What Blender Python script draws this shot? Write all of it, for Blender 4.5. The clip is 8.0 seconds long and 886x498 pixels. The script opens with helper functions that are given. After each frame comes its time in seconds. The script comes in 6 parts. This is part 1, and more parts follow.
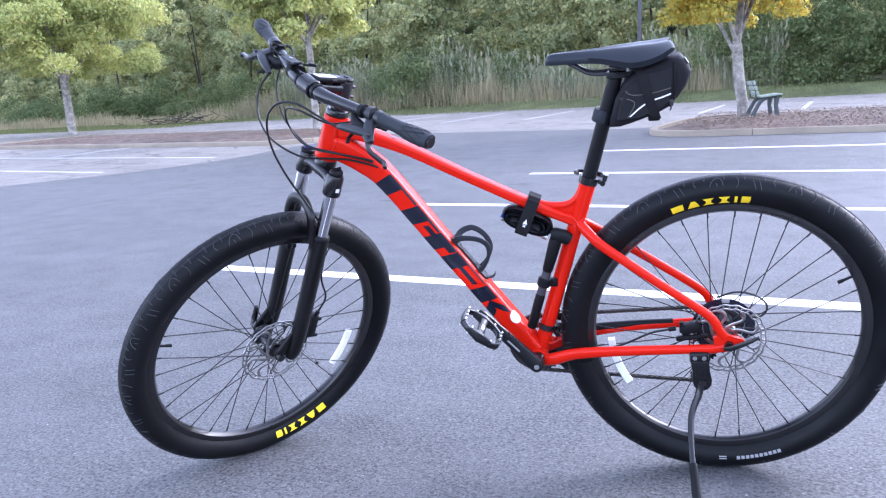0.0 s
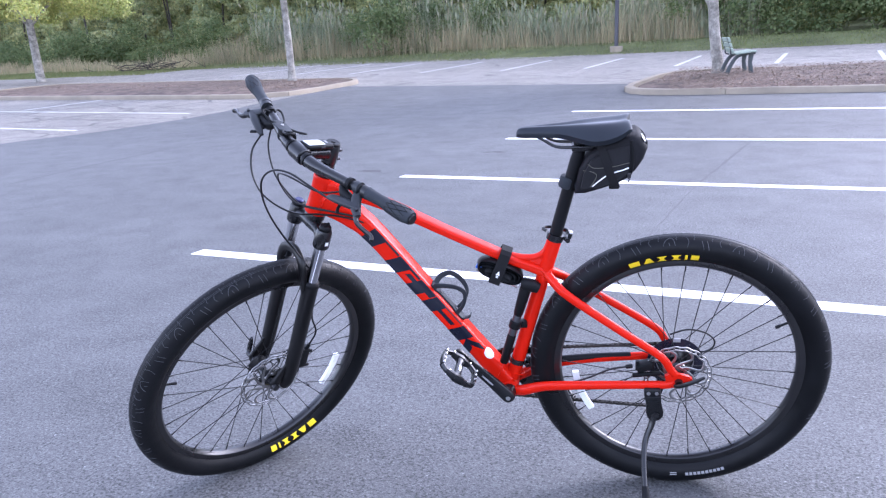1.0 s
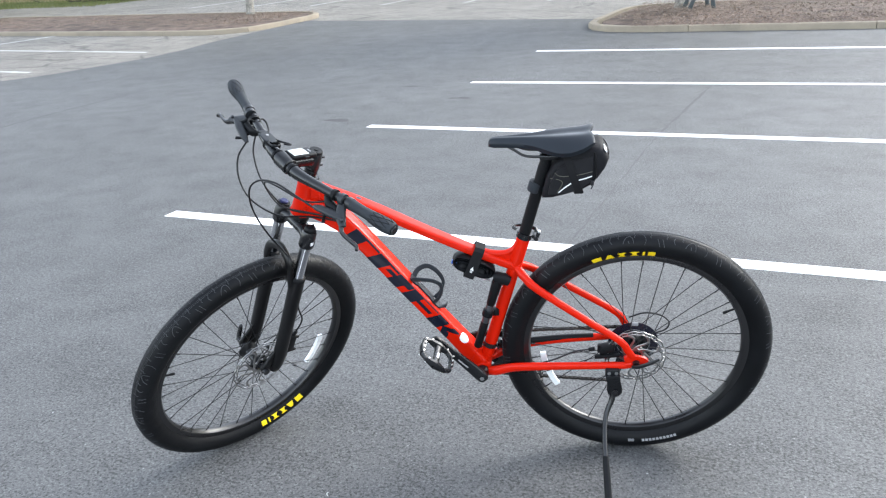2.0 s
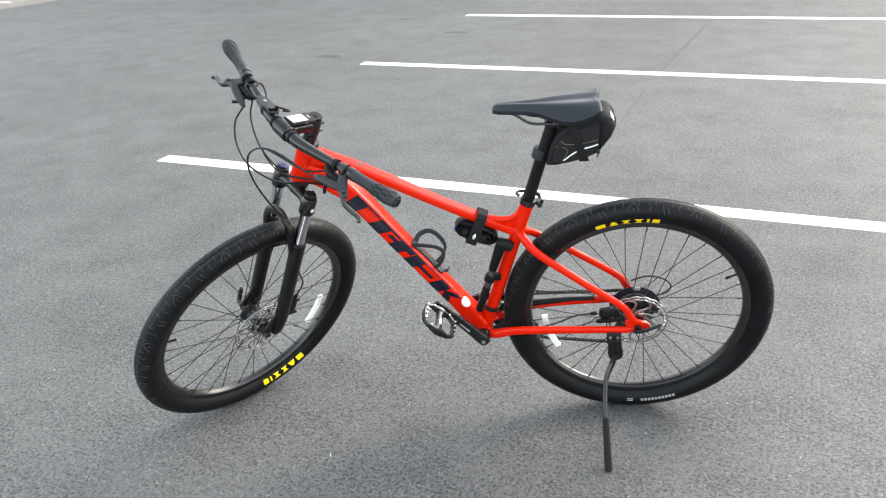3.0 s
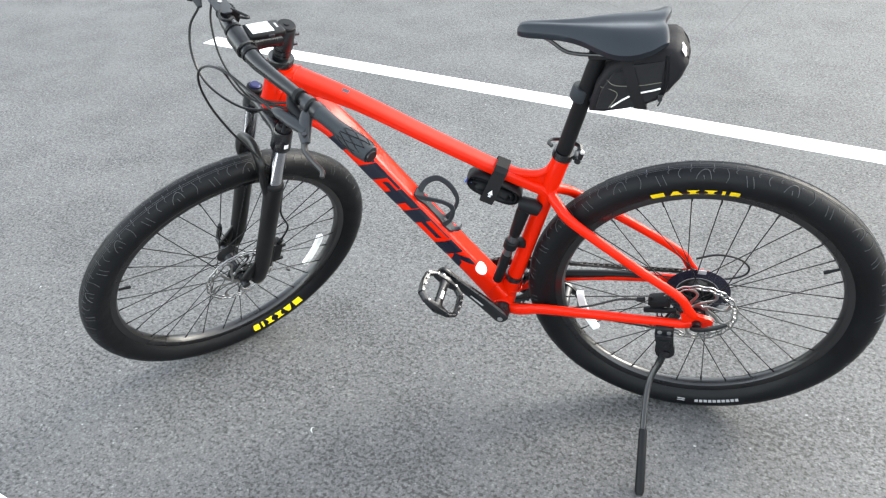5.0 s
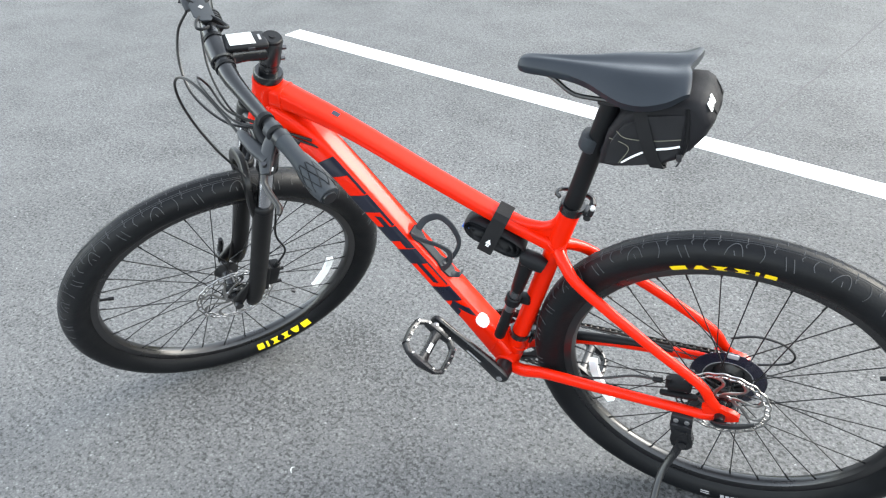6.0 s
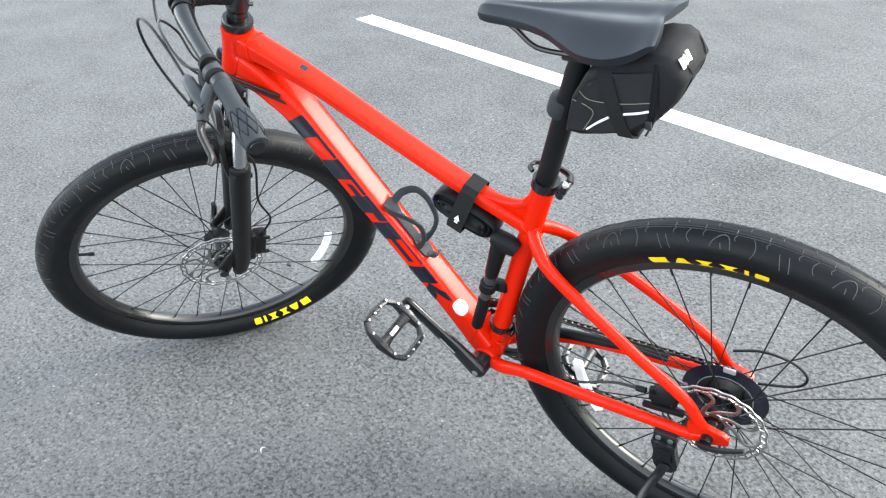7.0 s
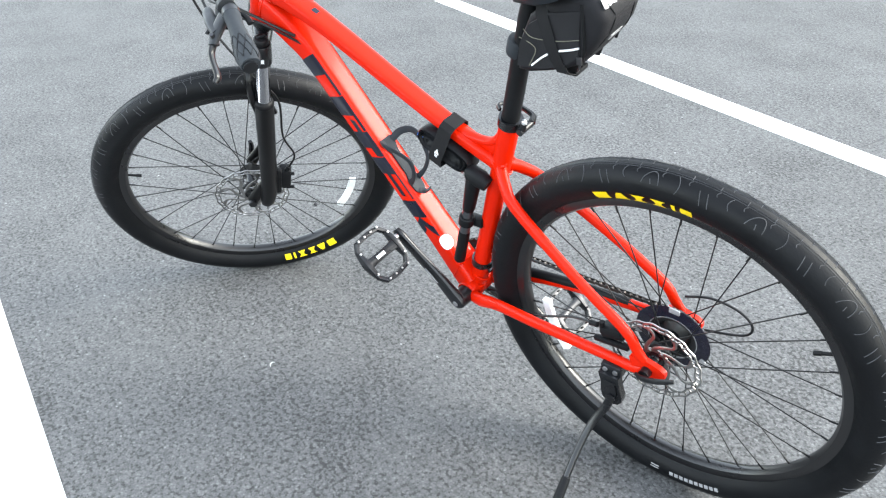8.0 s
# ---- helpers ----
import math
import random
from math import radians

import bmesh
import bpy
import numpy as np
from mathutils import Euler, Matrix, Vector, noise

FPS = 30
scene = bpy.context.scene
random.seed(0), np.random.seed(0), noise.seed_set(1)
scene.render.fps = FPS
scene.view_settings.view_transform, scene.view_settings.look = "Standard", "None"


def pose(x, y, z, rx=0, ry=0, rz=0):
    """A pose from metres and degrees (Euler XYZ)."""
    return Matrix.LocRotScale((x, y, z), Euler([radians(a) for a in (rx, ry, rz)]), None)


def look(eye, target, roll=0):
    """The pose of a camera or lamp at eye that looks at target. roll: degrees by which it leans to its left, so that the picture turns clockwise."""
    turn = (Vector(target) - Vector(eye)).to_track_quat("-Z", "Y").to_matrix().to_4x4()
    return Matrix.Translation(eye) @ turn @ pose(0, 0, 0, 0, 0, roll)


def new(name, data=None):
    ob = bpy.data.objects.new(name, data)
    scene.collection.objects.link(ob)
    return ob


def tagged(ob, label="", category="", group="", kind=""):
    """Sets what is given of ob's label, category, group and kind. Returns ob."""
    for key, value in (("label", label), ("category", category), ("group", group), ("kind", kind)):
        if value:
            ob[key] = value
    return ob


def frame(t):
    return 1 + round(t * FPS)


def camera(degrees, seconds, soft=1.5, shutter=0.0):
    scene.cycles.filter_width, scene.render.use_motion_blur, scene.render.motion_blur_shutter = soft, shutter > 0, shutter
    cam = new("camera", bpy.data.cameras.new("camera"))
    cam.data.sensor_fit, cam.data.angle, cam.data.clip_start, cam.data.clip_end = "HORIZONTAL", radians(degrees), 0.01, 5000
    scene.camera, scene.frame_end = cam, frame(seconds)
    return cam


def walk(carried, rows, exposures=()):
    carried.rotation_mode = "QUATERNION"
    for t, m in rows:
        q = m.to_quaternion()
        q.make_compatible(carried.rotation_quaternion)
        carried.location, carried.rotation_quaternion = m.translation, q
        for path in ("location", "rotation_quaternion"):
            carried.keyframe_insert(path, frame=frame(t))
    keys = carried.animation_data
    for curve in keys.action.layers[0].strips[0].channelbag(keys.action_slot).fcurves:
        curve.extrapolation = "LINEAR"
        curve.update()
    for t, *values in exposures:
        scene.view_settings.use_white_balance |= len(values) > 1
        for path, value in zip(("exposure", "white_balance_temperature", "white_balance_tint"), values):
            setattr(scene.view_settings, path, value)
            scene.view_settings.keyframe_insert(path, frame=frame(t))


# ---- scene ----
cam = camera(58.61, 8.0, 1.25)
PATH = [
    (0, (3.576, 1.871, 0.926), (2.649, 3.605, 0.56), -3.3),
    (0.5, (3.595, 1.828, 1.074), (2.69, 3.571, 0.699), -3.3),
    (1, (3.639, 1.769, 1.216), (2.771, 3.497, 0.707), -3.2),
    (1.5, (3.654, 1.734, 1.331), (2.833, 3.458, 0.737), -3.4),
    (2, (3.66, 1.676, 1.431), (2.886, 3.389, 0.748), -3.4),
    (2.2, (3.651, 1.666, 1.464), (2.893, 3.349, 0.696), -3.5),
    (3.3, (3.613, 1.765, 1.516), (2.872, 3.414, 0.662), -3.35),
    (3.5, (3.611, 1.801, 1.510), (2.842, 3.431, 0.643), -3.25),
    (4, (3.596, 1.952, 1.483), (2.776, 3.464, 0.463), -3.15),
    (4.2, (3.582, 2.043, 1.469), (2.738, 3.508, 0.4), -3.1),
    (5.3, (3.584, 2.348, 1.438), (2.670, 3.748, 0.341), -2.95),
    (5.5, (3.602, 2.428, 1.432), (2.661, 3.808, 0.331), -2.6),
    (6, (3.635, 2.555, 1.417), (2.536, 3.82, 0.325), -2.2),
    (6.5, (3.643, 2.679, 1.344), (2.421, 3.831, 0.259), -1.7),
    (7, (3.735, 2.765, 1.297), (2.462, 3.871, 0.223), -2.05),
    (7.5, (3.887, 2.782, 1.288), (2.584, 3.859, 0.219), -1.45),
    (8, (4.001, 2.81, 1.265), (2.588, 3.733, 0.191), -1.4),
]
EXPOSURES = [(0.0, 2.66, 5350, 24), (1.0, 2.55, 5450, 25), (1.5, 2.47, 5850, 16), (2.0, 2.42, 6250, 8), (3.0, 2.52, 6950, 7), (4.2, 2.55, 7000, 6), (5.2, 2.82, 6700, 6), (6.5, 2.85, 6600, 5), (8.0, 2.94, 6500, 5)]
walk(cam, [(t, look(eye, target, roll)) for t, eye, target, roll in PATH], EXPOSURES)

# ---- light ----
SUN_ELEV, SUN_AZ = 28.0, 55.0   # degrees; azimuth counted anticlockwise from +x of where the sun stands
world = bpy.data.worlds.new("overcast_sky")
scene.world = world
world.use_nodes = True
wn, wl = world.node_tree.nodes, world.node_tree.links
sky = wn.new("ShaderNodeTexSky")
sky.sky_type, sky.sun_disc = "NISHITA", False
sky.sun_elevation, sky.sun_rotation = radians(SUN_ELEV), radians(90 - SUN_AZ)
sky.air_density, sky.dust_density, sky.ozone_density = 1.0, 1.6, 1.0
cloud = wn.new("ShaderNodeHueSaturation")      # a thin even overcast takes most of the blue away
cloud.inputs["Saturation"].default_value = 0.4
wl.new(sky.outputs["Color"], cloud.inputs["Color"])
wl.new(cloud.outputs["Color"], wn["Background"].inputs["Color"])
wn["Background"].inputs["Strength"].default_value = 0.15
sun = new("sun", bpy.data.lights.new("sun", "SUN"))
sun.data.energy, sun.data.angle, sun.data.color = 0.3, radians(24), (1.0, 0.94, 0.86)
sun.matrix_world = look((0, 0, 0), (-math.cos(radians(SUN_AZ)) * math.cos(radians(SUN_ELEV)), -math.sin(radians(SUN_AZ)) * math.cos(radians(SUN_ELEV)), -math.sin(radians(SUN_ELEV))))

# ---- materials ----
def shader(name):
    m = bpy.data.materials.new(name)
    m.use_nodes = True
    return m, m.node_tree.nodes, m.node_tree.links, m.node_tree.nodes["Principled BSDF"]


def noise_of(n, l, scale, detail=3.0, rough=0.55, coord=None, warp=0.0):
    t = n.new("ShaderNodeTexNoise")
    t.inputs["Scale"].default_value, t.inputs["Detail"].default_value = scale, detail
    t.inputs["Roughness"].default_value, t.inputs["Distortion"].default_value = rough, warp
    l.new(coord, t.inputs["Vector"])
    return t.outputs["Fac"]


def ramp(n, l, fac, stops):
    r = n.new("ShaderNodeValToRGB")
    e = r.color_ramp.elements
    while len(e) < len(stops):
        e.new(0.5)
    for k, (p, c) in enumerate(stops):
        e[k].position = p
        e[k].color = (*c, 1) if len(c) == 3 else c
    l.new(fac, r.inputs["Fac"])
    return r.outputs["Color"]


def mul(n, l, a, b, kind="MULTIPLY", fac=1.0):
    x = n.new("ShaderNodeMix")
    x.data_type, x.blend_type = "RGBA", kind
    if isinstance(fac, float):
        x.inputs[0].default_value = fac
    else:
        l.new(fac, x.inputs[0])
    for s, v in ((6, a), (7, b)):
        if isinstance(v, tuple):
            x.inputs[s].default_value = (*v, 1)
        else:
            l.new(v, x.inputs[s])
    return x.outputs[2]


def grey(v):
    return (v, v, v)


def pbr(name, col, rough=0.5, metal=0.0, coat=0.0, var=0.2, scale=9.0, fine=160.0, bump=0.15, dist=0.0006, spec=0.5, rvar=0.12, gloss=0.06, coat_ior=1.6):
    """A painted, moulded or metal surface with stains and grain at two sizes, in metres."""
    m, n, l, b = shader(name)
    c = n.new("ShaderNodeTexCoord").outputs["Object"]
    big, small = noise_of(n, l, scale, 4, 0.6, c), noise_of(n, l, fine, 3, 0.6, c)
    a = ramp(n, l, big, [(0.3, tuple(v * (1 - var) for v in col)), (0.7, tuple(min(1, v * (1 + var)) for v in col))])
    g = ramp(n, l, small, [(0.3, grey(1 - var * 0.7)), (0.7, grey(1.0))])
    l.new(mul(n, l, a, g), b.inputs["Base Color"])
    r = ramp(n, l, big, [(0.3, grey(max(0.02, rough - rvar))), (0.7, grey(min(1, rough + rvar)))])
    l.new(r, b.inputs["Roughness"])
    b.inputs["Metallic"].default_value = metal
    b.inputs["Specular IOR Level"].default_value = spec
    b.inputs["Coat Weight"].default_value = coat
    b.inputs["Coat Roughness"].default_value = gloss
    b.inputs["Coat IOR"].default_value = coat_ior
    if bump:
        k = n.new("ShaderNodeBump")
        k.inputs["Strength"].default_value, k.inputs["Distance"].default_value = bump, dist
        l.new(small, k.inputs["Height"])
        l.new(k.outputs["Normal"], b.inputs["Normal"])
    return m


def asphalt(name, dark, light, tint, stain, size=150.0, cracks=0.0, bump=0.9):
    """Rolled asphalt: stones of a few millimetres in bitumen, with stains of a metre and streaks."""
    m, n, l, b = shader(name)
    c = n.new("ShaderNodeTexCoord").outputs["Object"]
    v = n.new("ShaderNodeTexVoronoi")
    v.inputs["Scale"].default_value = size
    l.new(c, v.inputs["Vector"])
    sep = n.new("ShaderNodeSeparateColor")
    l.new(v.outputs["Color"], sep.inputs["Color"])
    stones = ramp(n, l, sep.outputs[0], [(0.0, grey(dark)), (0.55, grey((dark + light) * 0.45)), (0.86, grey(light)), (1.0, grey(light * 1.15))])
    gaps = ramp(n, l, v.outputs["Distance"], [(0.25, grey(1.0)), (0.75, grey(0.70))])
    grit = ramp(n, l, noise_of(n, l, 420, 2, 0.6, c), [(0.3, grey(0.94)), (0.7, grey(1.05))])
    mix = n.new("ShaderNodeMath")                  # pits between the stones, thicker in some patches than in others
    mix.operation, mix.inputs[1].default_value = "MULTIPLY_ADD", 0.34
    l.new(noise_of(n, l, 3.2, 5, 0.65, c), mix.inputs[0])
    l.new(noise_of(n, l, 105, 3, 0.6, c), mix.inputs[2])
    clump = ramp(n, l, mix.outputs[0], [(0.55, grey(0.30)), (0.64, grey(0.88)), (0.715, grey(1.03)), (0.85, grey(1.13))])
    chip = ramp(n, l, sep.outputs[1], [(0.9988, grey(1.0)), (0.9996, grey(2.4))])
    big = ramp(n, l, noise_of(n, l, 0.7, 5, 0.6, c, 0.4), [(0.3, grey(1 - stain)), (0.7, grey(1 + stain))])
    huge = ramp(n, l, noise_of(n, l, 0.12, 3, 0.5, c), [(0.35, grey(1 - stain * 0.8)), (0.65, grey(1 + stain * 0.8))])
    col = mul(n, l, stones, gaps)
    mottle = ramp(n, l, noise_of(n, l, 42, 4, 0.6, c), [(0.32, grey(0.72)), (0.5, grey(0.98)), (0.68, grey(1.13))])
    for o in (grit, clump, mottle, chip, big, huge):
        col = mul(n, l, col, o)
    col = mul(n, l, col, tint)
    if cracks:
        w = n.new("ShaderNodeTexVoronoi")
        w.feature = "DISTANCE_TO_EDGE"
        w.inputs["Scale"].default_value = 0.42
        mp = n.new("ShaderNodeMapping")
        mp.inputs["Scale"].default_value = (0.6, 1.9, 1.0)
        wob = n.new("ShaderNodeTexNoise")
        wob.inputs["Scale"].default_value, wob.inputs["Detail"].default_value = 1.3, 5
        l.new(c, wob.inputs["Vector"])
        l.new(mul(n, l, c, wob.outputs["Color"], "ADD", 0.6), mp.inputs["Vector"])
        l.new(mp.outputs["Vector"], w.inputs["Vector"])
        col = mul(n, l, col, ramp(n, l, w.outputs["Distance"], [(0.0, grey(1 - cracks)), (0.006, grey(1 - cracks)), (0.017, grey(1.0))]))
    l.new(col, b.inputs["Base Color"])
    b.inputs["Roughness"].default_value = 0.72
    b.inputs["Specular IOR Level"].default_value = 0.5
    k = n.new("ShaderNodeBump")
    k.inputs["Strength"].default_value, k.inputs["Distance"].default_value = bump, 0.003
    l.new(ramp(n, l, v.outputs["Distance"], [(0.1, grey(1.0)), (0.7, grey(0.0))]), k.inputs["Height"])
    l.new(k.outputs["Normal"], b.inputs["Normal"])
    return m


M_NEW = asphalt("new_asphalt", 0.097, 0.127, (0.99, 1.0, 1.01), 0.12, 190.0, 0.0, 0.24)
M_OLD = asphalt("weathered_asphalt", 0.185, 0.32, (1.09, 1.0, 0.88), 0.16, 110, 0.5)
M_LINE = pbr("road_paint", (0.86, 0.86, 0.85), 0.7, var=0.1, scale=14, fine=220, bump=0.6, dist=0.002)
M_OLDLINE = pbr("worn_road_paint", (0.46, 0.46, 0.44), 0.8, var=0.3, scale=5, fine=60, bump=0.3)
M_CONC = pbr("kerb_concrete", (0.27, 0.228, 0.17), 0.85, var=0.2, scale=1.6, fine=70, bump=0.5, dist=0.003)
M_RED = pbr("red_gloss_paint", (0.58, 0.0105, 0.0004), 0.5, coat=0.38, var=0.05, scale=6, fine=30, bump=0.0, spec=0.05, rvar=0.04, gloss=0.11, coat_ior=1.42)
M_NAVY = pbr("navy_decal", (0.006, 0.0075, 0.017), 0.35, spec=0.3, coat=0.15, var=0.1, bump=0.0)
M_TYRE = pbr("tyre_rubber", (0.0034, 0.0039, 0.0050), 0.5, var=0.3, scale=14, fine=240, bump=0.35, dist=0.0008, spec=0.18)
M_RIM = pbr("black_rim", (0.007, 0.007, 0.008), 0.33, metal=0.0, coat=0.15, var=0.2, bump=0.05)
M_BLACK = pbr("black_anodised", (0.0046, 0.0051, 0.0064), 0.29, spec=0.5, var=0.25, bump=0.08)
M_MATTE = pbr("matte_black_plastic", (0.0050, 0.0054, 0.0064), 0.5, var=0.25, bump=0.2, spec=0.17)
M_STEEL = pbr("brushed_steel", (0.62, 0.62, 0.63), 0.3, metal=1.0, var=0.12, fine=300, bump=0.1)
M_CHROME = pbr("chromed_stanchion", (0.62, 0.63, 0.66), 0.12, metal=1.0, var=0.05, bump=0.0, rvar=0.04)
M_DARKST = pbr("dark_steel", (0.07, 0.07, 0.075), 0.4, metal=0.9, var=0.25, bump=0.1)
M_YELLOW = pbr("yellow_print", (0.85, 0.62, 0.0), 0.55, var=0.06, bump=0.1)
M_WHITE = pbr("white_print", (0.8, 0.8, 0.8), 0.5, var=0.05, bump=0.05)
M_GREYP = pbr("grey_print", (0.26, 0.26, 0.27), 0.6, var=0.1, bump=0.1)
M_REFL = pbr("white_reflector", (0.82, 0.84, 0.84), 0.25, var=0.06, bump=0.1, coat=0.5)


# ---- mesh tools ----
def V3(p):
    return Vector(p)


def glide(pts, k=8):
    """A smooth curve through the points."""
    p = [V3(a) for a in pts]
    p = [p[0] * 2 - p[1]] + p + [p[-1] * 2 - p[-2]]
    out = []
    for i in range(1, len(p) - 2):
        for j in range(k):
            t = j / k
            a, b, c, d = p[i - 1], p[i], p[i + 1], p[i + 2]
            out.append(0.5 * ((2 * b) + (c - a) * t + (2 * a - 5 * b + 4 * c - d) * t * t + (3 * b - a - 3 * c + d) * t ** 3))
    return out + [p[-2]]


def spread(vals, n):
    """n values, evenly taken along a short list of values."""
    return [float(np.interp(i / (n - 1), np.linspace(0, 1, len(vals)), vals)) for i in range(n)]


def tube(pts, rad, n=12, up=(0, 1, 0), flat=1.0, caps=True, closed=False, power=2.0):
    """Sweep a round (power 2) or boxy (power 4) section along points. rad: one radius or a few along the way; flat: the width along `up` over that across."""
    pts = [V3(p) for p in pts]
    k = len(pts)
    rad = [rad] * k if isinstance(rad, (int, float)) else spread(rad, k)
    flat = [flat] * k if isinstance(flat, (int, float)) else spread(flat, k)
    v, f = [], []
    side = V3(up)
    for i, p in enumerate(pts):
        a, b = pts[i - 1] if (i or closed) else pts[0], pts[(i + 1) % k] if (i < k - 1 or closed) else pts[-1]
        d = (b - a).normalized()
        side = (side - d * side.dot(d))
        side = side.normalized() if side.length > 1e-6 else d.orthogonal().normalized()
        other = d.cross(side)
        for j in range(n):
            t = 2 * math.pi * j / n
            c, s = math.cos(t), math.sin(t)
            q = (abs(c) ** power + abs(s) ** power) ** (-1 / power)
            v.append(p + side * (c * q * rad[i] * flat[i]) + other * (s * q * rad[i]))
    for i in range(k if closed else k - 1):
        for j in range(n):
            a, b = i * n + j, i * n + (j + 1) % n
            c, d = ((i + 1) % k) * n + (j + 1) % n, ((i + 1) % k) * n + j
            f.append((a, b, c, d))
    if caps and not closed:
        f.append(tuple(range(n - 1, -1, -1)))
        f.append(tuple(range((k - 1) * n, k * n)))
    return v, f


def rod(a, b, r, n=10, r2=None, **kw):
    return tube([a, b], [r, r if r2 is None else r2], n, up=kw.pop("up", (0.3, 1, 0.2)), **kw)


def lathe(profile, n=48, axis="y", closed=False, at=(0, 0, 0)):
    """Turn (radius, along) points round an axis."""
    v, f, k = [], [], len(profile)
    for i in range(n):
        t = 2 * math.pi * i / n
        for r, h in profile:
            p = {"y": (r * math.cos(t), h, r * math.sin(t)), "z": (r * math.cos(t), r * math.sin(t), h), "x": (h, r * math.cos(t), r * math.sin(t))}[axis]
            v.append(V3(p) + V3(at))
    for i in range(n):
        for j in range(k if closed else k - 1):
            a, b = i * k + j, i * k + (j + 1) % k
            f.append((a, b, ((i + 1) % n) * k + (j + 1) % k, ((i + 1) % n) * k + j))
    return v, f


def block(size, at=(0, 0, 0), m=None, bevel=0.0, seg=2):
    """A bevelled box."""
    bm = bmesh.new()
    bmesh.ops.create_cube(bm, size=1.0)
    bmesh.ops.scale(bm, vec=size, verts=bm.verts)
    if bevel:
        bmesh.ops.bevel(bm, geom=bm.edges[:], offset=bevel, segments=seg, profile=0.5, affect="EDGES")
    t = Matrix.Translation(at) @ (m or Matrix())
    bm.verts.index_update()
    v = [t @ x.co for x in bm.verts]
    f = [tuple(x.index for x in q.verts) for q in bm.faces]
    bm.free()
    return v, f


def loft(sections, caps=True):
    """Join closed loops of equal count."""
    n = len(sections[0])
    v = [V3(p) for s in sections for p in s]
    f = []
    for i in range(len(sections) - 1):
        for j in range(n):
            f.append((i * n + j, i * n + (j + 1) % n, (i + 1) * n + (j + 1) % n, (i + 1) * n + j))
    if caps:
        f.append(tuple(range(n - 1, -1, -1)))
        f.append(tuple(range((len(sections) - 1) * n, len(sections) * n)))
    return v, f


def slab(outline, depth, axis=1):
    """A plate: a flat outline (two coordinates) with thickness along the third."""
    n = len(outline)
    def put(p, d):
        q = list(p)
        q.insert(axis, d)
        return V3(q)
    v = [put(p, depth[0]) for p in outline] + [put(p, depth[1]) for p in outline]
    f = [tuple(range(n)), tuple(range(2 * n - 1, n - 1, -1))]
    f += [(i, n + i, n + (i + 1) % n, (i + 1) % n) for i in range(n)]
    return v, f


def joined(*geos):
    v, f = [], []
    for a, b in geos:
        k = len(v)
        v += list(a)
        f += [tuple(i + k for i in q) for q in b]
    return v, f


def moved(geo, m):
    return [m @ V3(p) for p in geo[0]], geo[1]


def mesh_of(name, geo, mat, smooth=38):
    me = bpy.data.meshes.new(name)
    me.from_pydata([tuple(p) for p in geo[0]], [], geo[1])
    me.materials.append(mat)
    bm = bmesh.new()
    bm.from_mesh(me)
    bmesh.ops.recalc_face_normals(bm, faces=bm.faces)
    bm.to_mesh(me)
    bm.free()
    if smooth:
        me.polygons.foreach_set("use_smooth", [True] * len(me.polygons))
        me.set_sharp_from_angle(angle=radians(smooth))
    return me


def part(name, geo, mat, parent=None, label="", m=None, smooth=38, place=None):
    ob = new(name, mesh_of(name, moved(geo, m) if m else geo, mat, smooth))
    ob.parent = parent
    if place:
        ob.matrix_local = place
    return tagged(ob, label)


def empty(name, m, label, category, group=""):
    ob = new(name)
    ob.matrix_world = m
    ob.empty_display_size = 0.1
    return tagged(ob, label, category, group)


M_GRIP = pbr("grip_rubber", (0.018, 0.022, 0.027), 0.7, var=0.2, bump=0.3, spec=0.35)
M_LEVER = pbr("lever_casting", (0.016, 0.018, 0.021), 0.4, spec=0.4, var=0.2, bump=0.1)
M_FORK = pbr("satin_black_paint", (0.0028, 0.0028, 0.0033), 0.38, spec=0.32, var=0.2, bump=0.06)
M_RIDGE = pbr("pale_ridge_rubber", (0.048, 0.050, 0.055), 0.8, var=0.5, scale=30, bump=0.1)
M_SPOKE = pbr("black_spoke", (0.004, 0.004, 0.0045), 0.4, spec=0.3, var=0.15, bump=0.0)
M_GREYMETAL = pbr("grey_metal", (0.065, 0.068, 0.072), 0.26, metal=0.9, var=0.12, bump=0.05)
M_PEDAL = pbr("pedal_alloy", (0.030, 0.031, 0.034), 0.30, metal=0.7, var=0.2, bump=0.1)
M_BLUECAP = pbr("blue_anodised", (0.015, 0.018, 0.07), 0.35, metal=0.5, var=0.15, bump=0.05)
M_BLUEP = pbr("blue_plastic", (0.02, 0.12, 0.5), 0.4, var=0.1, bump=0.05)
M_PROTECT = pbr("smoked_plastic", (0.012, 0.012, 0.022), 0.2, var=0.2, bump=0.05)
M_CHAIN = pbr("oiled_chain", (0.07, 0.065, 0.06), 0.45, metal=0.8, var=0.35, bump=0.1)
M_SADDLE = pbr("saddle_cover", (0.009, 0.013, 0.0185), 0.46, spec=0.34, var=0.15, fine=600, bump=0.25, dist=0.0004)
M_CABLE = pbr("cable_housing", (0.006, 0.006, 0.007), 0.4, spec=0.3, var=0.15, bump=0.0)
M_BAG = pbr("bag_nylon", (0.010, 0.010, 0.012), 0.7, spec=0.18, var=0.2, scale=20, fine=900, bump=0.6, dist=0.0006)
M_BAGPANEL = pbr("bag_twill", (0.016, 0.016, 0.018), 0.75, spec=0.18, var=0.25, scale=30, fine=1200, bump=0.6, dist=0.0006)
M_STRAP = pbr("nylon_webbing", (0.008, 0.008, 0.009), 0.85, spec=0.25, var=0.2, fine=800, bump=0.5)
M_SCREEN = pbr("lcd_screen", (0.55, 0.58, 0.56), 0.15, coat=0.6, var=0.04, bump=0.0)
